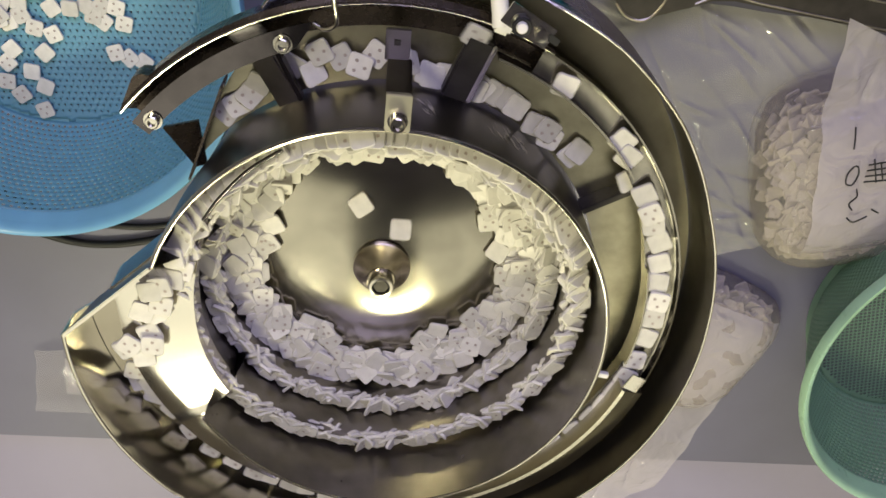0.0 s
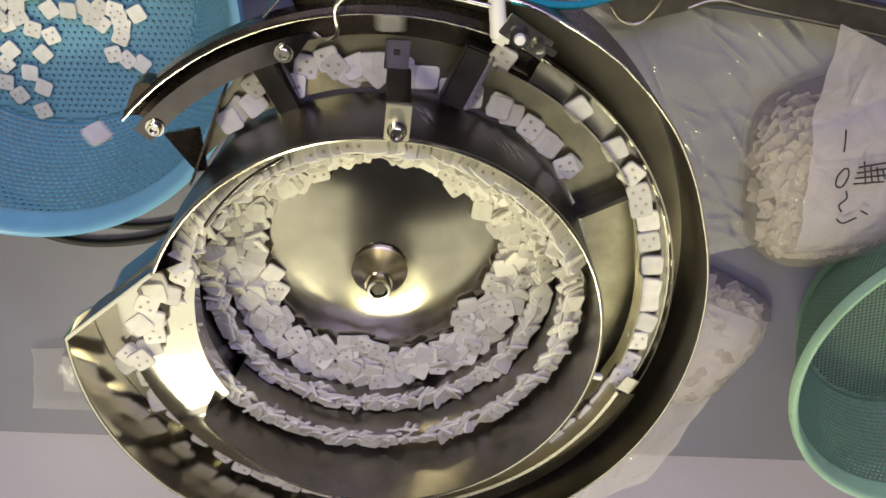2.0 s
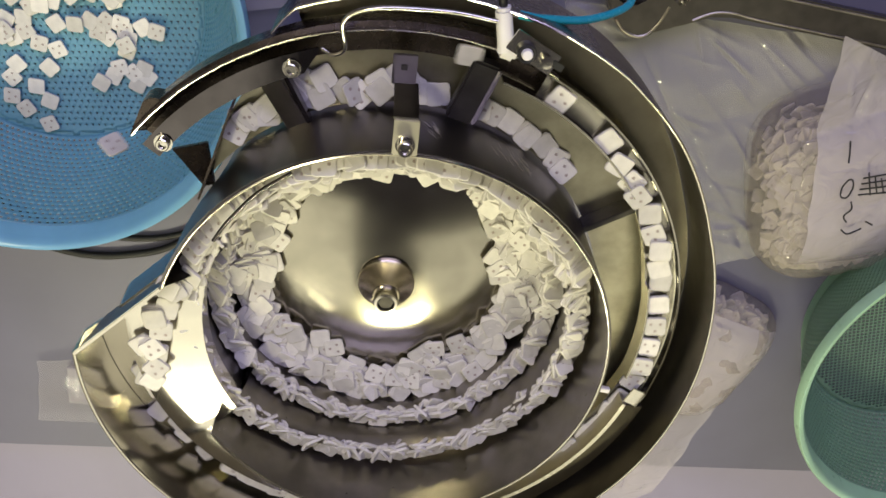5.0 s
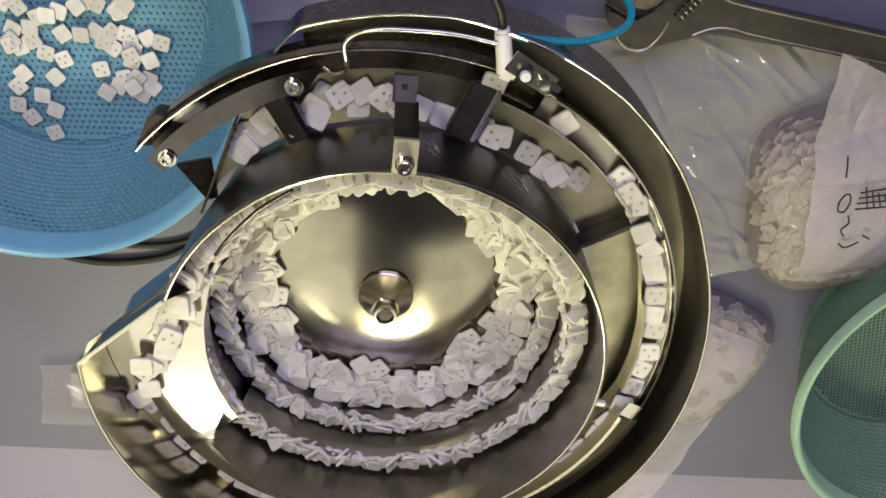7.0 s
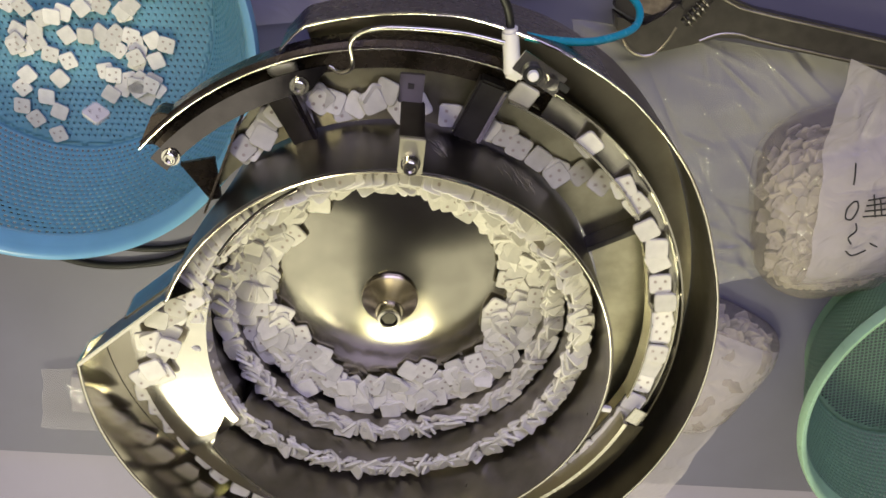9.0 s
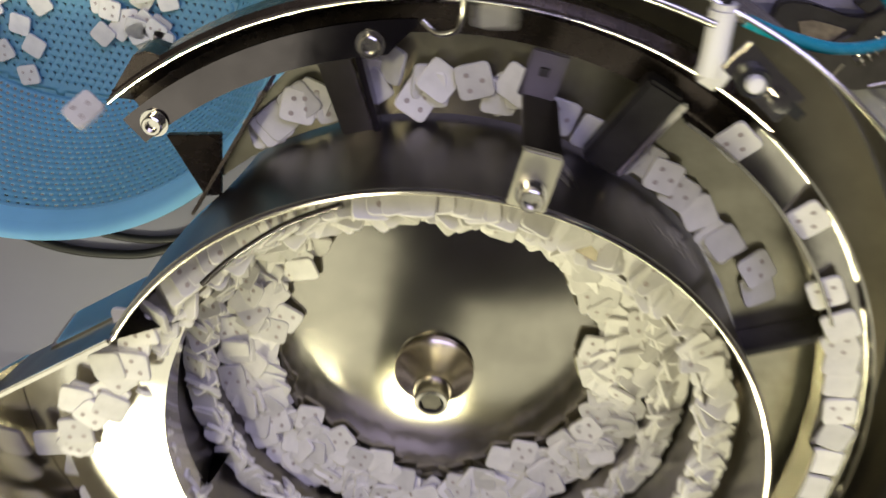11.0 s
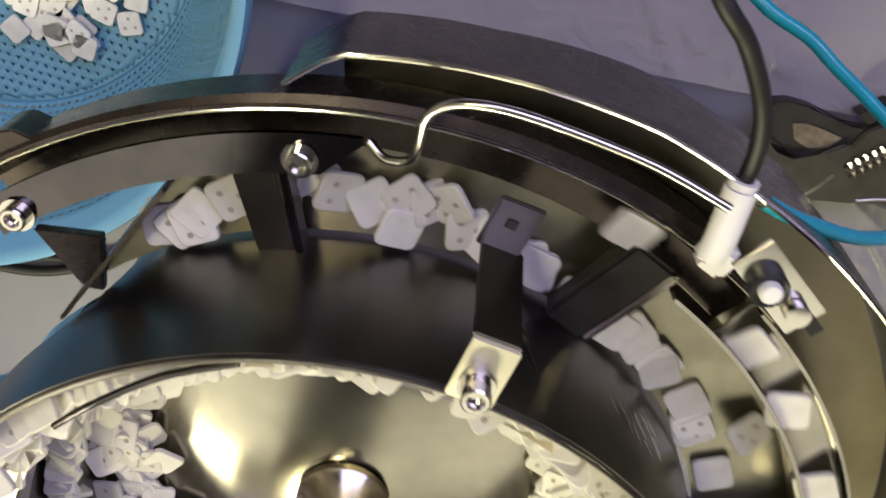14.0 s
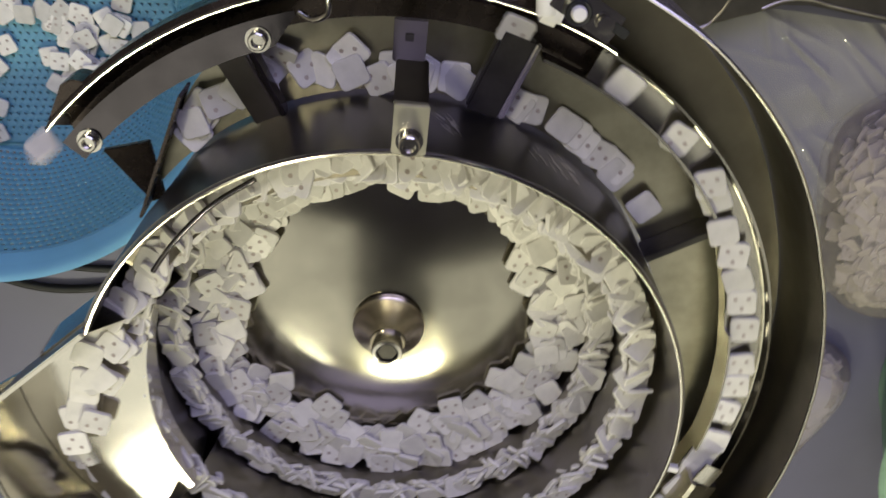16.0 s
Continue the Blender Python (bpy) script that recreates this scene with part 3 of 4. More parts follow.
def rounded_square(s, r, n=3):
    out = []
    for cx, cy, a0 in ((1, 1, 0), (-1, 1, 90), (-1, -1, 180), (1, -1, 270)):
        for k in range(n):
            a = radians(a0 + 90 * k / (n - 1))
            out.append((cx * (s / 2 - r) + r * math.cos(a), cy * (s / 2 - r) + r * math.sin(a)))
    return out


def tile_bm(bm=None, m=None, dots=True):
    """One square tile with rounded corners, softened edges and three dark discs for shaded dimples; base at z = 0."""
    bm = bm or bmesh.new()
    e = 0.0004
    loops = []
    for s, z in ((S - 2 * e, 0), (S, e), (S, TH - e), (S - 2 * e, TH)):
        loops.append([bm.verts.new((x, y, z)) for x, y in rounded_square(s, 0.0024)])
    n = len(loops[0])
    bm.faces.new(loops[0][::-1])
    bm.faces.new(loops[-1])
    for p, q in zip(loops, loops[1:]):
        for i in range(n):
            bm.faces.new((p[i], p[(i + 1) % n], q[(i + 1) % n], q[i]))
    made = [v for l in loops for v in l]
    if dots:
        # Flat dark discs stand for the shade in three dimples.
        for x, y in ((-0.0034, 0.0026), (0.0034, 0.0026), (0.0, -0.0034)):
            ring = [bm.verts.new((x + 0.00125 * math.cos(k * math.pi / 3), y + 0.00125 * math.sin(k * math.pi / 3), TH + 0.00012)) for k in range(6)]
            f = bm.faces.new(ring)
            f.material_index = 1
            made += ring
    if m is not None:
        for v in made:
            v.co = m @ v.co
    return bm


proto_bm = tile_bm()
tile_data = bpy.data.meshes.new("tile")
proto_bm.to_mesh(tile_data)
proto_bm.free()
tile_data.materials.append(TILE)
tile_data.materials.append(HOLE)
plain_bm = tile_bm(dots=False)
plain_data = bpy.data.meshes.new("plain_tile")
plain_bm.to_mesh(plain_data)
plain_bm.free()
plain_data.materials.append(TILE)
rng = random.Random(7)


def tile(where, group):
    dots = rng.random() < 0.5
    ob = new("tile", tile_data if dots else plain_data)
    ob["label"] = "small white square ceramic tile with three dimples" if dots else "small white square ceramic tile, plain face up"
    ob["category"], ob["group"] = "tile", group
    if where is not None:
        ob.matrix_basis = where
    return ob


def floor_z(r):
    return float(np.interp(r, [0.0, 0.02, 0.04, 0.06, 0.085, 0.10, 0.112, 0.124], [-0.0930, -0.0935, -0.0950, -0.0977, -0.1023, -0.1056, -0.1083, -0.1102]))


MOVES = []   # (object, rows)


def spin_rows(make, rate):
    return [(t, make(rate * t)) for t in range(0, 17)]


def heap_top(r):
    """Top of the heap that fills the trough against the bowl's wall."""
    return floor_z(r) + 0.0025 + 0.27 * max(0.0, r - 0.083)


# the pile lying round the cone floor, carried slowly round
for i in range(140):
    a0 = 360 * i / 140 + rng.uniform(-4, 4)
    inward = rng.random() ** 1.15 * (1 + 0.25 * math.sin(radians(a0 * 5)))
    r = 0.1140 - inward * 0.026
    edge = min(1.0, max(0.0, (r - 0.083) / 0.02))
    slope = math.degrees(math.atan2(heap_top(r) - heap_top(r + 0.004), 0.004))
    yaw, tx, ty = rng.uniform(0, 90), rng.gauss(0, 5 + 9 * edge), rng.gauss(0, 4 + 9 * edge)
    z = heap_top(r) + 0.003 * edge * rng.random()

    def lie(turn, r=r, a0=a0, z=z, yaw=yaw, tx=tx, ty=ty, slope=slope, inward=inward):
        rr = 0.1140 - inward * (0.026 - 0.006 * math.sin(radians(a0 + turn)))
        p = polar(rr, a0 + turn, z + heap_top(rr) - heap_top(r))
        return pose(p.x, p.y, p.z, 0, 0, a0 + turn) @ pose(0, 0, 0, tx, ty + slope, yaw)
    ob = tile(None, "tiles lying in the bowl")
    MOVES.append((ob, spin_rows(lie, rng.uniform(12.5, 14.5))))


# tiles standing like leaning cards on the two ledges: too many to count, carried round with the ledge
def shingles(name, label, count, r0, r1, z0, rate, lean0, lean1, climb, pile, wall):
    """Tiles lying on the sloping ledge, heaped up towards the wall in clusters that lean like fallen cards."""
    bm = bmesh.new()
    for i in range(count):
        a = 360 * i / count + rng.uniform(-2.0, 2.0)
        cluster = 0.5 + 0.5 * noise.noise((math.cos(radians(a)) * 7, math.sin(radians(a)) * 7, z0 * 90))
        f = rng.random() * (0.5 + 0.5 * cluster)
        r = r0 + (r1 - r0) * f
        edge = rng.random() < 0.22 * cluster + 0.04
        lean = rng.gauss(lean0, lean1) - 18 * f
        p = polar(r, a, z0 - K - 0.0075 * f + pile * rng.random() * (0.5 + f))
        roll = rng.choice((-1, 1)) * rng.uniform(35, 62) if edge else rng.gauss(0, 13)
        m = pose(p.x, p.y, p.z, 0, 0, a) @ pose(0, 0, 0, roll, lean, 0) @ pose(0, 0, 0.0006, 0, 0, rng.uniform(0, 90))
        reach = max((m @ Vector((x, y, h))).xy.length for x in (-S / 2, S / 2) for y in (-S / 2, S / 2) for h in (0, TH))
        if reach > wall:
            m = Matrix.Translation(-(reach - wall) * Vector((math.cos(radians(a)), math.sin(radians(a)), 0))) @ m
        tile_bm(bm, m, dots=rng.random() < 0.25)
    ob = part(name, bm, [TILE, HOLE], smooth=30)
    tagged(ob, label, "tiles", kind="stuff")
    tip = math.degrees(math.atan2(climb, 0.14))
    MOVES.append((ob, [(t, pose(0, 0, z0, tip, 0, 0) @ pose(0, 0, -z0, 0, 0, rate * t)) for t in range(0, 17, 2)]))
    return ob


trough = bmesh.new()
for i in range(330):
    a, r = rng.uniform(0, 360), rng.uniform(0.093, 0.1145)
    p = polar(r, a, floor_z(r) + (heap_top(r) - floor_z(r)) * rng.uniform(0.35, 1.0))
    tile_bm(trough, pose(p.x, p.y, p.z, 0, 0, a) @ pose(0, 0, 0, rng.gauss(0, 12), -9 + rng.gauss(0, 12), 0) @ pose(0, 0, 0, 0, 0, rng.uniform(0, 90)), dots=rng.random() < 0.4)
trough_ob = tagged(part("tiles_in_the_trough", trough, [TILE, HOLE], smooth=30), "white ceramic tiles heaped in the bowl's trough", "tiles", kind="stuff")
MOVES.append((trough_ob, [(t, pose(0, 0, 0, 0, 0, 13.4 * t)) for t in range(0, 17, 2)]))
shingles("tiles_on_upper_ledge", "white ceramic tiles leaning like cards along the upper bowl ledge", 340, 0.1318, 0.1465, K - 0.0400, 14.0, 28, 10, 0.0132, 0.0055, 0.1468)
shingles("tiles_on_lower_ledge", "white ceramic tiles leaning like cards along the lower bowl ledge", 270, 0.1235, 0.1310, K - 0.0785, 13.5, 28, 12, 0.003, 0.0070, 0.1322)

# ---- the stream: upper ledge, landing plate, outer track, rail, basket ----
# seconds before leaving the rail, radius, angle, height, lean about the track
STREAM = [(-22.7, 0.1400, -338, -0.0335, -36), (-13.9, 0.1400, -208, -0.0330, -36), (-13.2, 0.1430, -198, -0.0275, -14), (-11.9, 0.1560, -184, -0.0290, 3), (-10.7, 0.1705, -171, -0.0300, 3), (-10.4, 0.1770, -167, -0.0310, 4), (-10.15, 0.1900, -163, -0.0480, 10),
          (-9.3, 0.1925, -142, -0.0550, 6), (-8.9, 0.1910, -128, -0.0490, 6), (-4.1, 0.1955, -14, -0.0478, 6), (-3.2, 0.1965, 10, -0.0478, 7), (-1.4, 0.1995, 50, -0.0475, 9), (-0.55, 0.2025, 75, -0.0490, 22), (-0.33, 0.2045, 98, -0.0530, 48), (0.0, 0.2052, 138.5, -0.0530, 48)]


def at_path(u):
    us = [q[0] for q in STREAM]
    return [float(np.interp(u, us, [q[k] for q in STREAM])) for k in (1, 2, 3, 4)]


basket_heap = []


def stream_tile(T, reject_at):
    """Rows of one tile that leaves the rail at T seconds, or drops off the track at the angle reject_at."""
    yaw0, jr, jz = rng.uniform(-14, 14), rng.uniform(-0.001, 0.001), rng.choice((0, 0.0002, 0.0006)) + (0.0024 if reject_at is not None and rng.random() < 0.3 else 0)
    wild, jw = rng.uniform(-40, 40), rng.uniform(-0.011, 0.004)
    land_at = (-0.243 + rng.gauss(0, 0.024), 0.078 + rng.gauss(0, 0.022), rng.uniform(0, 360))
    level = sum(1 for x, y in basket_heap if (x - land_at[0]) ** 2 + (y - land_at[1]) ** 2 < 0.00018)
    tipx = rng.uniform(-9, 9)
    rj, widen, tip2 = rng.uniform(0.1610, 0.1650), rng.uniform(-0.002, 0.016), rng.gauss(0, 16)
    lift = rng.choice((0, 0.0012, 0.0026, 0.0045))
    if reject_at is None and -0.3 < T < 15.8:
        basket_heap.append(land_at[:2])
    times = sorted({round(k * 0.25, 3) for k in range(65)} | {round(T + q[0], 3) for q in STREAM if 0 < T + q[0] < 16} | {round(T + d, 3) for d in (0.08, 0.16, 0.25, 0.34, -0.11, -0.22) if 0 < T + d < 16})
    if reject_at is not None:
        ang = [q[2] for q in STREAM]
        ur = float(np.interp(reject_at, ang, [q[0] for q in STREAM]))
    rows = []
    for t in times:
        u = t - T
        if reject_at is not None and u > ur:
            d = u - ur
            r0, a0, z0, l0 = at_path(ur)
            f = min(1.0, d / 0.45)
            a = a0 + 11.0 * d
            if a > 85:
                a = 85 + (a - 85) * 0.66
            r, z, lean = r0 + (rj - r0) * f, z0 + (-0.0693 - z0) * min(1, f * 1.6), l0 * (1 - f) + 14 * math.sin(math.pi * f)
            if a > 126:
                g = min(1, (a - 126) / 8)
                a, z, r = 126 + 4 * g, -0.0693 - 0.05 * g * g, rj + (0.160 - rj) * g
                lean = 40 * g
            heap = float(np.interp(a, [76, 96, 114, 126], [0, 1, 1, 0]))
            p = polar(r + widen * heap, a, z + jz + lift * heap)
            rows.append((t, pose(p.x, p.y, p.z, 0, 0, a) @ pose(0, 0, 0, tipx * f + tip2 * heap, lean, yaw0 + wild * (0.3 + heap) * f)))
            continue
        if u > 0:
            e = polar(0.2052, 138.5, -0.053)
            g = min(1.0, u / 0.25)
            rest = Vector((land_at[0], land_at[1], 0.0165 + 0.0026 * level))
            p = e.lerp(rest, g)
            p.z = e.z + (rest.z - e.z) * g * g
            if 0.25 < u < 0.34:
                p.z += 0.006
            rows.append((t, pose(p.x, p.y, p.z, 0, 0, 138.5 + (land_at[2] - 138.5) * g) @ pose(0, 0, 0, 160 * math.sin(math.pi * g) * 0.4, 48 * (1 - g), 0)))
            continue
        r, a, z, lean = at_path(u)
        loose = float(np.interp(u, [-14, -13, -10, -9], [0, 1, 1, 0])) + float(np.interp(u, [-4.2, -2.5, -0.6, -0.5], [0, 0.35, 0.25, 0]))
        onled = 1.0 if u < -13.4 else 0.0
        z += 0.0125 * math.sin(radians(a)) * float(np.interp(u, [-13.9, -13.2], [1, 0]))
        p = polar(r + jr + jw * loose, a + 2.5 * loose * math.sin(T * 7), z + jz + 0.002 * onled * (math.sin(T * 5) + 1) + 0.0024 * loose * (math.sin(T * 11) > 0.4) * (u < -9))
        rows.append((t, pose(p.x, p.y, p.z, 0, 0, a) @ pose(0, 0, 0, 25 * onled * math.sin(T * 3), -lean if u > -0.6 or u < -8 else -lean, yaw0 + wild * loose)))
    return rows


T = -2.2
k = 0
while T < 29.6:
    reject = rng.uniform(28, 41) if (k * 7) % 11 < 7 else None
    T += 0.188 * rng.uniform(0.78, 1.3)
    k += 1
    if reject is None and T < 0.05:
        continue
    ob = tile(None, "tiles on the feeder track")
    MOVES.append((ob, stream_tile(T, reject)))
# tiles already turned back on the ring floor
for i in range(20):
    a0 = 64 + 71 * i / 19 + rng.uniform(-1.5, 1.5)
    gone = (a0 - 50) / 11.0 if a0 < 85 else 35 / 11.0 + (a0 - 85) / 7.26
    MOVES.append((tile(None, "tiles on the ring floor"), stream_tile(1.4 - gone, 50)))
# two tiles thrown in, sliding down the cone
for a0, r0, a1, r1 in ((106, 0.052, 118, 0.098), (66, 0.034, 40, 0.100)):
    rows = []
    for k in range(9):
        t = k * 0.1
        f = min(1.0, t / 0.6)
        r, a = r0 + (r1 - r0) * f, a0 + (a1 - a0) * f + 13 * max(0, t - 0.6)
        p = polar(r, a, floor_z(r) + 0.0012 + 0.004 * f)
        rows.append((t, pose(p.x, p.y, p.z, 0, 0, a) @ pose(0, 0, 0, 0, 21, 20 + 40 * f)))
    for t in range(1, 17):
        p = polar(r1, a1 + 13 * (t - 0.6), floor_z(r1) + 0.0052)
        rows.append((t, pose(p.x, p.y, p.z, 0, 0, a1 + 13 * (t - 0.6)) @ pose(0, 0, 0, 0, 21, 60)))
    MOVES.append((tile(None, "tiles lying in the bowl"), rows))


# ---- baskets ----
def basket(name, label, material, rim_material, x, y, rim_r, base_r, height, lean=0.0, open_base=False):
    root = thing(name, label, "basket", "plastic baskets", at=(x, y, 0.002))
    wall = bmesh.new()
    n, m = 336, 41
    z0, z1 = 0.012, height * 0.83
    def wr(f):
        return base_r + (rim_r - 0.012 - base_r) * (f ** 0.8)
    grid = [[wall.verts.new((wr(j / m) * math.cos(2 * math.pi * i / n), wr(j / m) * math.sin(2 * math.pi * i / n), z0 + (z1 - z0) * j / m)) for i in range(n)] for j in range(m + 1)]
    for j in range(m):
        for i in range(n):
            if j % 2 == 1 and (i + (j // 2) % 2) % 2 == 1 and j < m - 1:
                continue
            wall.faces.new((grid[j][i], grid[j][(i + 1) % n], grid[j + 1][(i + 1) % n], grid[j + 1][i]))
    w = part("perforated_wall", wall, material, root)
    base = bmesh.new()
    c = 0.0024 if open_base else 0.0031
    g = int(base_r / c) + 1
    vs = {}
    def vert(i, j):
        if (i, j) not in vs:
            d = 0.0013 if open_base else 0.0
            vs[i, j] = base.verts.new((i * c + (j % 2) * 0.0004 - d * (i % 2), j * c - d * (j % 2), 0.012))
        return vs[i, j]
    for i in range(-g, g):
        for j in range(-g, g):
            if math.hypot((i + 0.5) * c, (j + 0.5) * c) > base_r - 0.003:
                continue
            if open_base and (i % 2 and j % 2) and math.hypot(i * c, j * c) < base_r - 0.006:
                continue
            if not open_base and j % 2 == 0 and (i + (j // 2) % 2) % 2 == 0 and math.hypot(i * c, j * c) < base_r - 0.006:
                base.faces.new((vert(i, j), vert(i + 1, j), vert(i, j + 1)))   # a three-cornered hole
                continue
            base.faces.new((vert(i, j), vert(i + 1, j), vert(i + 1, j + 1), vert(i, j + 1)))
    b = part("perforated_base", base, material, root)
    ring = revolve([(base_r - 0.006, 0.0112), (base_r + 0.0005, 0.0115), (base_r + 0.001, 0.0), (base_r - 0.0015, 0.0), (base_r - 0.002, 0.0100), (base_r - 0.006, 0.0102)], 128)
    part("foot_ring", ring, material, root)
    h = height
    rim = revolve([(rim_r - 0.0125, h * 0.82), (rim_r - 0.0105, h * 0.90), (rim_r - 0.0085, h * 0.965), (rim_r - 0.005, h), (rim_r - 0.001, h + 0.001), (rim_r + 0.0005, h - 0.003), (rim_r, h - 0.012), (rim_r - 0.002, h - 0.012), (rim_r - 0.003, h - 0.004), (rim_r - 0.0065, h - 0.004), (rim_r - 0.0105, h * 0.92), (rim_r - 0.0135, h * 0.81)], 128)
    part("rolled_rim", rim, rim_material, root)
    for o in (w, b):
        mod = o.modifiers.new("thickness", "SOLIDIFY")
        mod.thickness = 0.0016
    if lean:
        root.rotation_euler = (0, 0, radians(lean))
    return root


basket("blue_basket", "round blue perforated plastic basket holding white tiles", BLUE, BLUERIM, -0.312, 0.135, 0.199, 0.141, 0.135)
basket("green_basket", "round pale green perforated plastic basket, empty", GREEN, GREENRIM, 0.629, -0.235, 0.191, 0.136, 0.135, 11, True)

LYING = [(-0.351, 0.096), (-0.338, 0.103), (-0.328, 0.091), (-0.312, 0.085), (-0.353, 0.07), (-0.323, 0.067), (-0.339, 0.048), (-0.329, 0.033), (-0.353, 0.025), (-0.364, 0.038), (-0.334, 0.009), (-0.36, 0.057), (-0.309, 0.11), (-0.338, 0.115), (-0.263, 0.113), (-0.272, 0.103), (-0.264, 0.098), (-0.278, 0.113), (-0.245, 0.096), (-0.25, 0.111), (-0.257, 0.068), (-0.245, 0.063), (-0.232, 0.059)]
for i, (x, y) in enumerate(LYING):
    tile(pose(x, y, 0.0165, rng.uniform(-2, 2), rng.uniform(-2, 2), rng.uniform(0, 90)), "tiles in the blue basket")
for i in range(26):
    cx, cy = rng.choice(((-0.345, 0.135), (-0.30, 0.145), (-0.26, 0.15), (-0.375, 0.10)))
    tile(pose(cx + rng.gauss(0, 0.018), cy + rng.gauss(0, 0.014), 0.0170 + 0.0026 * rng.choice((0, 1, 1, 2)), rng.uniform(-9, 9), rng.uniform(-9, 9), rng.uniform(0, 90)), "tiles in the blue basket")


# ---- bags of tiles, film, wrench, cable, card ----
def lump(x, y, cx, cy, ax, ay, h, turn):
    c, s = math.cos(radians(turn)), math.sin(radians(turn))
    u, v = ((x - cx) * c + (y - cy) * s) / ax, (-(x - cx) * s + (y - cy) * c) / ay
    d = (abs(u) ** 3.6 + abs(v) ** 3.6)
    return h * max(0.0, 1 - d) ** 0.5 if d < 1 else 0.0


def core_points(cx, cy, ax, ay, h, turn):
    """Close layers of tiles just under the bag's skin."""
    c, s = math.cos(radians(turn)), math.sin(radians(turn))
    out = []
    step = 0.0105
    for i in range(-int(ax / step), int(ax / step) + 1):
        for j in range(-int(ay / step), int(ay / step) + 1):
            u, v = i * step + rng.uniform(-0.003, 0.003), j * step + rng.uniform(-0.003, 0.003)
            x, y = cx + u * c - v * s, cy + u * s + v * c
            top = lump(x, y, cx, cy, ax * 0.92, ay * 0.92, h, turn)
            if top > 0.26 * h:
                out.append(pose(x, y, top * 0.88 - 0.011) @ pose(0, 0, 0, rng.gauss(0, 17), rng.gauss(0, 17), rng.uniform(0, 90)))
    return out


def tile_bag(label, cx, cy, ax, ay, h, turn, count, fill=1.0, skin=None):
    root = thing("bag_of_tiles", label, "plastic bag", "bags of tiles", at=(0, 0, 0.002))
    c, s = math.cos(radians(turn)), math.sin(radians(turn))
    bm = bmesh.new()
    n, m = 56, 20
    rings = []
    for j in range(m + 1):
        f = math.sin(math.pi / 2 * j / m)
        loop = []
        for i in range(n):
            a = 2 * math.pi * i / n
            k = (abs(math.cos(a)) ** 3.6 + abs(math.sin(a)) ** 3.6) ** (-1 / 3.6)
            u, v = ax * k * f * math.cos(a), ay * k * f * math.sin(a)
            x, y = cx + u * c - v * s, cy + u * s + v * c
            z = lump(x, y, cx, cy, ax, ay, h, turn)
            z += 0.006 * (noise.noise((x * 45, y * 45, 1)) + 0.35 * noise.noise((x * 110, y * 110, 4))) * min(1, z / (0.3 * h)) + 0.001
            loop.append(bm.verts.new((x, y, max(z, 0.001))))
        rings.append(loop)
    for p, q in zip(rings, rings[1:]):
        for i in range(n):
            bm.faces.new((p[i], p[(i + 1) % n], q[(i + 1) % n], q[i]))
    bm.faces.new(rings[-1])
    bmesh.ops.remove_doubles(bm, verts=bm.verts[:], dist=0.00005)
    part("bag_skin", bm, skin or BAGFILM, root, "clear wrinkled bag film", 180)
    inner = bmesh.new()
    made = 0
    for v in core_points(cx, cy, ax, ay, h, turn):
        tile_bm(inner, v, dots=False)
    while made < count:
        u, v = rng.uniform(-1, 1) * ax, rng.uniform(-1, fill) * ay
        x, y = cx + u * c - v * s, cy + u * s + v * c
        top = lump(x, y, cx, cy, ax * 0.90, ay * 0.90, h, turn)
        if top < 0.36 * h:
            continue
        z = max(0.003, top * (0.90 - 0.35 * rng.random() ** 2) - 0.007)
        tile_bm(inner, pose(x, y, z) @ pose(0, 0, 0, rng.uniform(-16, 16), rng.uniform(-16, 16), rng.uniform(0, 90)), dots=rng.random() < 0.5)
        made += 1
    ob = part("bagged_tiles", inner, [TILE, HOLE], root, "white tiles packed in the bag", 30)
    ob["kind"] = "stuff"
    return root


bag_one = tile_bag("clear plastic bag of white tiles with black handwriting", 0.485, -0.045, 0.104, 0.112, 0.070, 13, 170)
tile_bag("flat clear plastic bag of white tiles beside the feeder", 0.363, -0.275, 0.080, 0.092, 0.040, -28, 120, 0.9)


def ridges(seed, corners, count, main, spread):
    """Long creases: (point, direction, half length, height) over a patch."""
    q = random.Random(seed)
    xs, ys = [c[0] for c in corners], [c[1] for c in corners]
    out = []
    for _ in range(count):
        a = radians(main + q.gauss(0, spread))
        out.append((q.uniform(min(xs), max(xs)), q.uniform(min(ys), max(ys)), math.cos(a), math.sin(a), q.uniform(0.015, 0.075), q.choice((-1, 1, 1)) * q.uniform(0.0015, 0.0055), q.uniform(0.0012, 0.0032)))
    return out


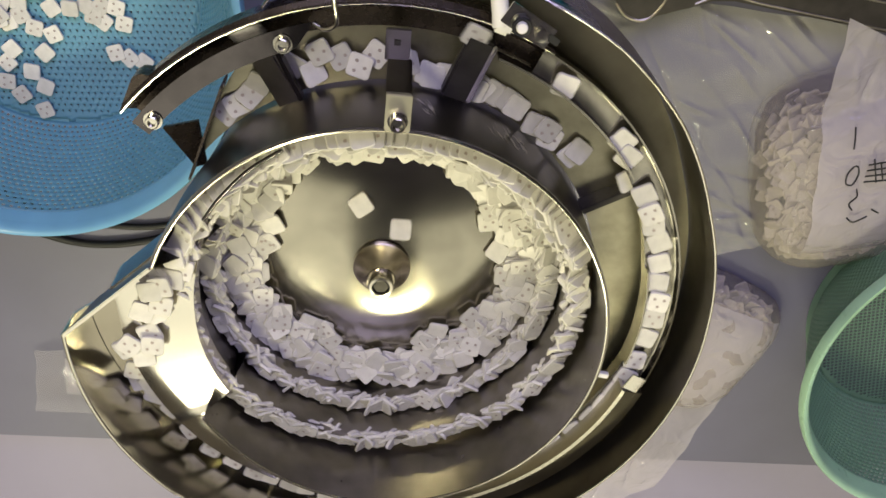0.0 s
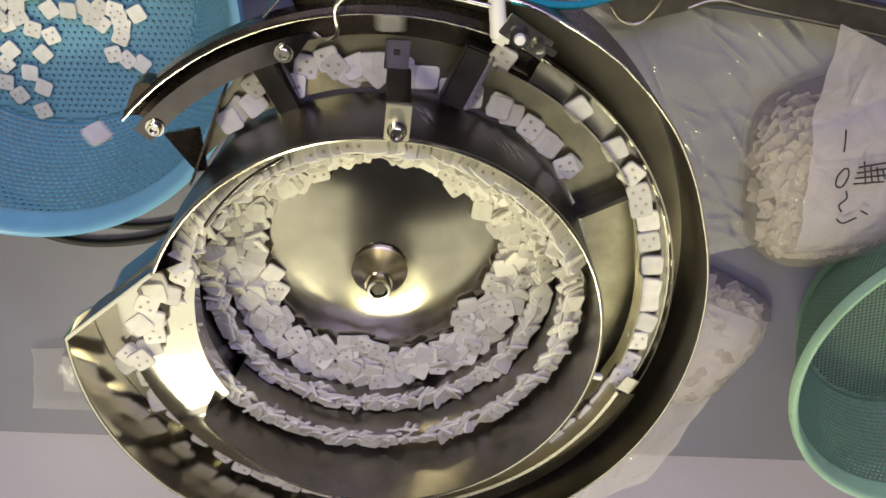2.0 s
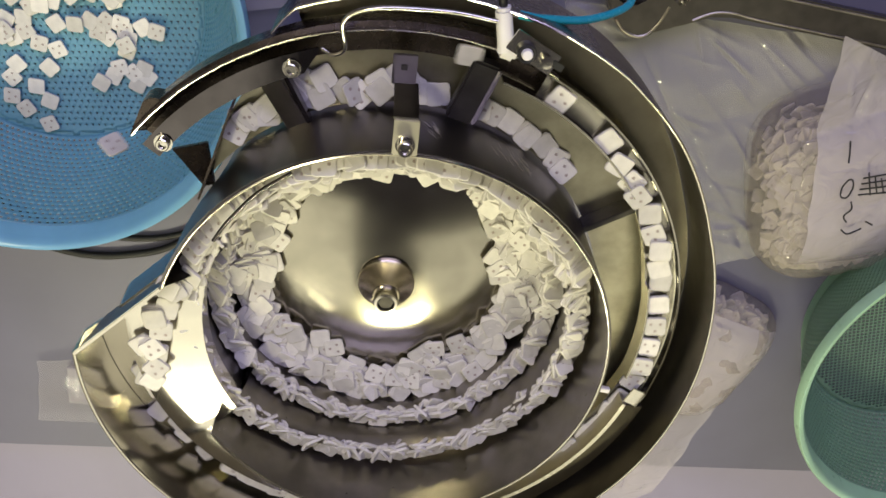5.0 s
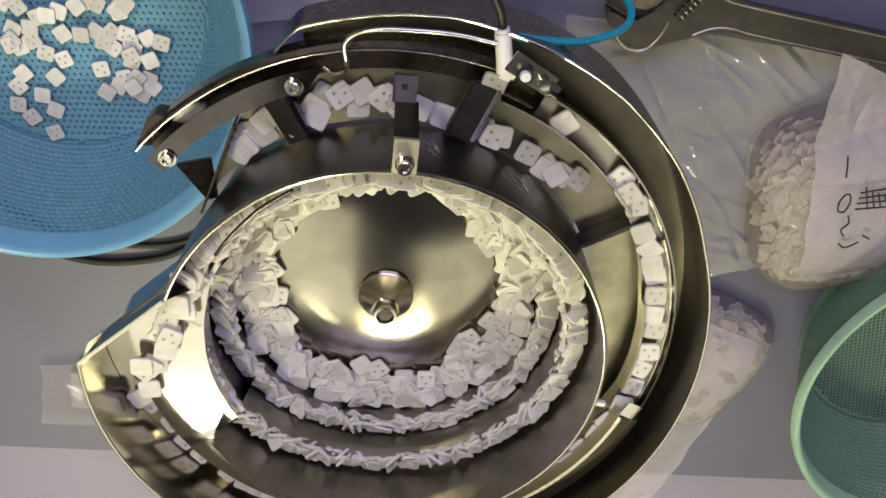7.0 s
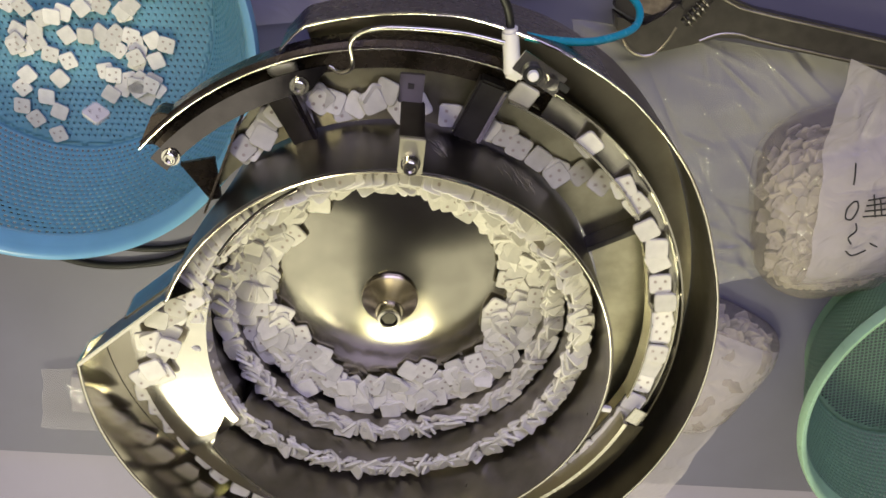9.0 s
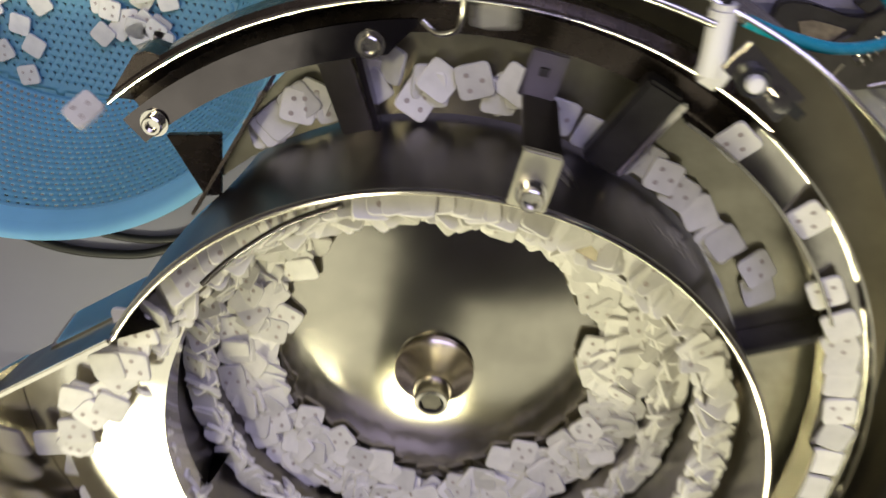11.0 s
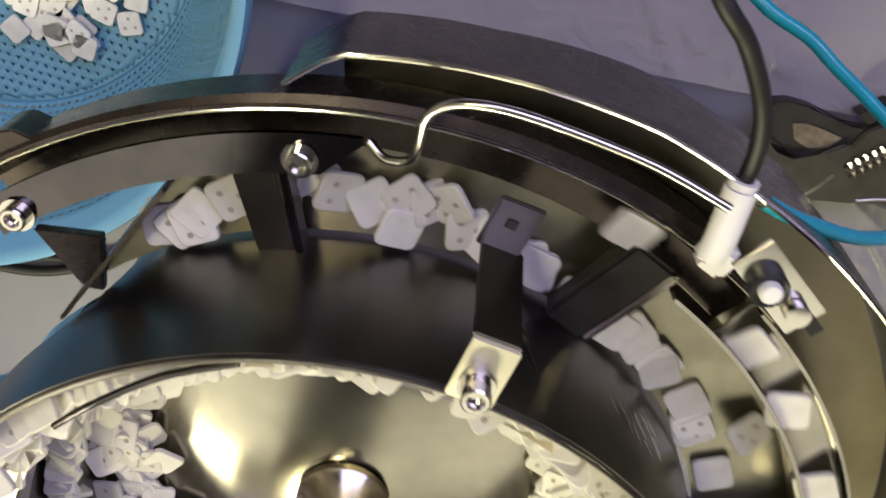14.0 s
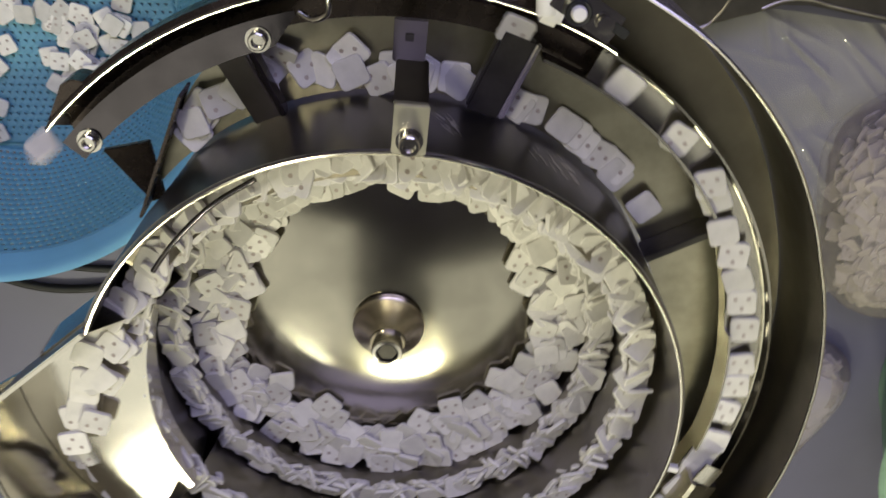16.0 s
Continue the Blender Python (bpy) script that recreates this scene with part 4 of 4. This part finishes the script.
def crumple(name, label, corners, n, amp, base, material, parent=None, creases=(), floor=None):
    """A loose film sheet over a four-cornered patch: broad swells, and creases that run through them."""
    bm = bmesh.new()
    p = [Vector(q) for q in corners]
    vs = []
    for j in range(n + 1):
        row = []
        for i in range(n + 1):
            u, v = i / n, j / n
            q = p[0].lerp(p[1], u).lerp(p[3].lerp(p[2], u), v)
            e = 1 - (2 * abs(u - 0.5)) ** 4
            z = q.z + amp * (abs(noise.noise((q.x * 9 + 3, q.y * 9, 0.3))) + 0.25 * noise.noise((q.x * 26, q.y * 26, 2.2)))
            for cx, cy, dx, dy, half, high, wide in creases:
                along, off = (q.x - cx) * dx + (q.y - cy) * dy, abs(-(q.x - cx) * dy + (q.y - cy) * dx)
                if abs(along) < half and off < 5 * wide:
                    z += high * (1 - (along / half) ** 2) * math.exp(-off / wide)
            q.x += 0.003 * noise.noise((q.y * 30, 7, 1)) * (1 - e)
            q.z = max(base, z)
            if floor:
                q.z = max(q.z, floor(q.x, q.y))
            row.append(bm.verts.new(q))
        vs.append(row)
    for j in range(n):
        for i in range(n):
            bm.faces.new((vs[j][i], vs[j][i + 1], vs[j + 1][i + 1], vs[j + 1][i]))
    return part(name, bm, material, parent, label, 180)


def written_face(x, y):
    """Height of the bag's upper side, where the writing stands."""
    return lump(x, y, 0.462, -0.025, 0.098, 0.112, 0.078, 8) + 0.0055


# the open neck of the first bag lies over it as a milky flap and stands up in a point
FLAP = [(0.432, -0.135, 0.020), (0.590, -0.150, 0.020), (0.540, 0.075, 0.055), (0.393, 0.142, 0.108)]
crumple("bag_neck", "loose milky pointed bag neck", FLAP, 60, 0.006, 0.004, MILKY, bag_one, ridges(5, FLAP, 14, 100, 30), written_face)
SPREAD = [(0.165, 0.140, 0.008), (0.470, 0.105, 0.012), (0.450, -0.130, 0.008), (0.215, -0.205, 0.008)]
sheet = crumple("plastic_film", "", SPREAD, 150, 0.014, 0.004, FILM, None, ridges(11, SPREAD, 120, -42, 26))
tagged(sheet, "loose creased clear plastic film lying on the bench", "plastic film")
FAR = [(-0.120, 0.560, 0.005), (0.520, 0.500, 0.005), (0.480, 0.205, 0.006), (-0.150, 0.120, 0.006)]
sheet_far = crumple("plastic_film", "", FAR, 110, 0.006, 0.004, MILKY, None, ridges(21, FAR, 60, -60, 30))
tagged(sheet_far, "flat creased clear plastic film spread behind the feeder", "plastic film")
TAIL = [(0.290, -0.172, 0.012), (0.456, -0.242, 0.012), (0.352, -0.520, 0.006), (0.215, -0.585, 0.006)]
sheet_two = crumple("plastic_film", "", TAIL, 90, 0.012, 0.004, MILKY, None, ridges(3, TAIL, 26, -125, 20), lambda x, y: lump(x, y, 0.363, -0.275, 0.080, 0.092, 0.040, -28) + 0.004)
tagged(sheet_two, "creased clear plastic film tail of a bag", "plastic film")


def stroke(points, r=0.0009):
    lifted = []
    for x, y in points:
        lifted.append((x, y, written_face(x, y) + 0.0065))
    part("ink_stroke", tube(lifted, r, 6, 5), INK, bag_one, "black marker stroke")


stroke([(0.4370, 0.033), (0.4385, 0.022), (0.4395, 0.012)])
stroke([(0.4440, -0.006), (0.4400, -0.014), (0.4410, -0.024), (0.4475, -0.025), (0.4505, -0.014), (0.4480, -0.006), (0.4440, -0.006)])
stroke([(0.4530, -0.030), (0.4555, -0.038), (0.4500, -0.046), (0.4545, -0.053)])
stroke([(0.4520, -0.062), (0.4600, -0.067), (0.4720, -0.060)])
stroke([(0.4740, -0.052), (0.4820, -0.056)])
for i in range(4):
    stroke([(0.462 + 0.007 * i, 0.002 - 0.003 * i), (0.470 + 0.006 * i, -0.022 + 0.002 * i)])
    stroke([(0.458, -0.004 - 0.006 * i), (0.488, 0.002 - 0.007 * i)])


wrench = thing("adjustable_wrench", "dark worn steel adjustable wrench lying on the film", "wrench", at=(0, 0, 0.02))
body = part("handle", prism([(0.246, 0.117), (0.256, 0.150), (0.2624, 0.1756), (0.2753, 0.1877), (0.2895, 0.1768), (0.3076, 0.1672), (0.3315, 0.1607), (0.468, 0.136), (0.62, 0.110), (0.62, 0.078), (0.477, 0.105), (0.348, 0.128), (0.319, 0.1347), (0.298, 0.1345), (0.276, 0.126)], 0.0, 0.015, 0.0014), WRENCH, wrench)
part("handle_rim", tube([(0.278, 0.1845, 0.0150), (0.2905, 0.1740, 0.0150), (0.3085, 0.1645, 0.0150), (0.333, 0.1580, 0.0150), (0.468, 0.1335, 0.0150), (0.618, 0.1078, 0.0150)], 0.0013, 8), WORN, body, "bright worn upper rim")
part("handle_rim", tube([(0.282, 0.1300, 0.0150), (0.300, 0.1370, 0.0150), (0.320, 0.1372, 0.0150), (0.350, 0.1305, 0.0150), (0.477, 0.1075, 0.0150), (0.618, 0.0806, 0.0150)], 0.0012, 8), WORN, body, "bright worn lower rim")
# Blackened plate spans the jaw opening too, its colour standing for the shade.
fixed = part("fixed_jaw_and_opening", prism([(0.1985, 0.1572), (0.1998, 0.1734), (0.2080, 0.1770), (0.2225, 0.1779), (0.2485, 0.1726), (0.2640, 0.1765), (0.2600, 0.1600), (0.2365, 0.1444), (0.2262, 0.1435), (0.2098, 0.1516)], 0.0, 0.011, 0.0012), BLACKBAR, wrench)
part("jaw_face", prism([(0.2170, 0.1640), (0.2260, 0.1672), (0.2387, 0.1668), (0.2520, 0.1655), (0.2470, 0.1570), (0.2351, 0.1517), (0.2236, 0.1544)], 0.0108, 0.0122, 0.0004), RUSTY, fixed, "dry rusty patch on the jaw")
jaw = part("movable_jaw", prism([(0.2088, 0.1296), (0.2010, 0.1400), (0.1979, 0.1556), (0.2060, 0.1480), (0.2150, 0.1425), (0.2278, 0.1417), (0.2420, 0.1520), (0.2550, 0.1647), (0.2640, 0.1600), (0.2587, 0.1430), (0.2520, 0.1280), (0.2420, 0.1165), (0.2310, 0.1135), (0.2180, 0.1185)], 0.001, 0.0172, 0.0018), WRENCH, wrench)
part("jaw_bevel", tube([(0.2090, 0.1300, 0.0162), (0.2180, 0.1190, 0.0162), (0.2310, 0.1142, 0.0162), (0.2415, 0.1172, 0.0162), (0.2510, 0.1285, 0.0162), (0.2575, 0.1425, 0.0162)], 0.0017, 8), WORN, jaw, "bright worn jaw edge")
part("rack", prism([(0.2519, 0.1832), (0.2670, 0.1982), (0.2733, 0.1927), (0.2629, 0.1781)], 0.0, 0.012, 0.001), BLACKBAR, wrench)
for i in range(5):
    cx, cy = 0.2670 + 0.0034 * i, 0.1490 + 0.0042 * i
    part("worm_ridge", tube([(cx - 0.0048, cy + 0.0040, 0.0165), (cx, cy, 0.0195), (cx + 0.0048, cy - 0.0040, 0.0165)], 0.0015, 8, 4), STEEL, wrench)
part("worm_pin", tube([(0.2645, 0.1460, 0.0135), (0.2845, 0.1705, 0.0135)], 0.0052, 12, 2), BLACKBAR, wrench)

cable = part("power_cable", tube([(-0.50, -0.06, 0.0045), (-0.44, -0.105, 0.0045), (-0.375, -0.137, 0.0045), (-0.328, -0.151, 0.0045), (-0.280, -0.150, 0.0045), (-0.235, -0.138, 0.0045), (-0.180, -0.100, 0.006), (-0.125, -0.05, 0.02)], 0.0042, 10), RUBBER)
tagged(cable, "black rubber power cable lying under the basket", "cable")
cable_two = part("power_cable", tube([(-0.47, -0.03, 0.0042), (-0.38, -0.105, 0.0042), (-0.30, -0.128, 0.0042), (-0.22, -0.122, 0.0042), (-0.130, -0.06, 0.012)], 0.0036, 10), RUBBER)
tagged(cable_two, "thin black rubber cable running to the feeder", "cable")
card = thing("wrapped_part", "small lilac-grey card in a clear plastic sleeve", "packet", at=(-0.365, -0.335, 0.0))
part("card", box(0.034, 0.055, 0.006, pose(0, 0, 0.005, 0, 0, -8), 0.0008), PAPER, card)
part("dark_strip", box(0.006, 0.022, 0.0064, pose(0.017, -0.012, 0.0055, 0, 0, -8), 0.0006), BLACKBAR, card)
sl = crumple("sleeve", "clear crumpled sleeve", [(-0.06, -0.05, 0.006), (0.035, -0.055, 0.008), (0.03, 0.05, 0.010), (-0.045, 0.04, 0.008)], 24, 0.010, 0.004, CLEAR, card)


def motions():
    """Key every tile that the feeder carries."""
    for ob, rows in MOVES:
        walk(ob, rows)


motions()
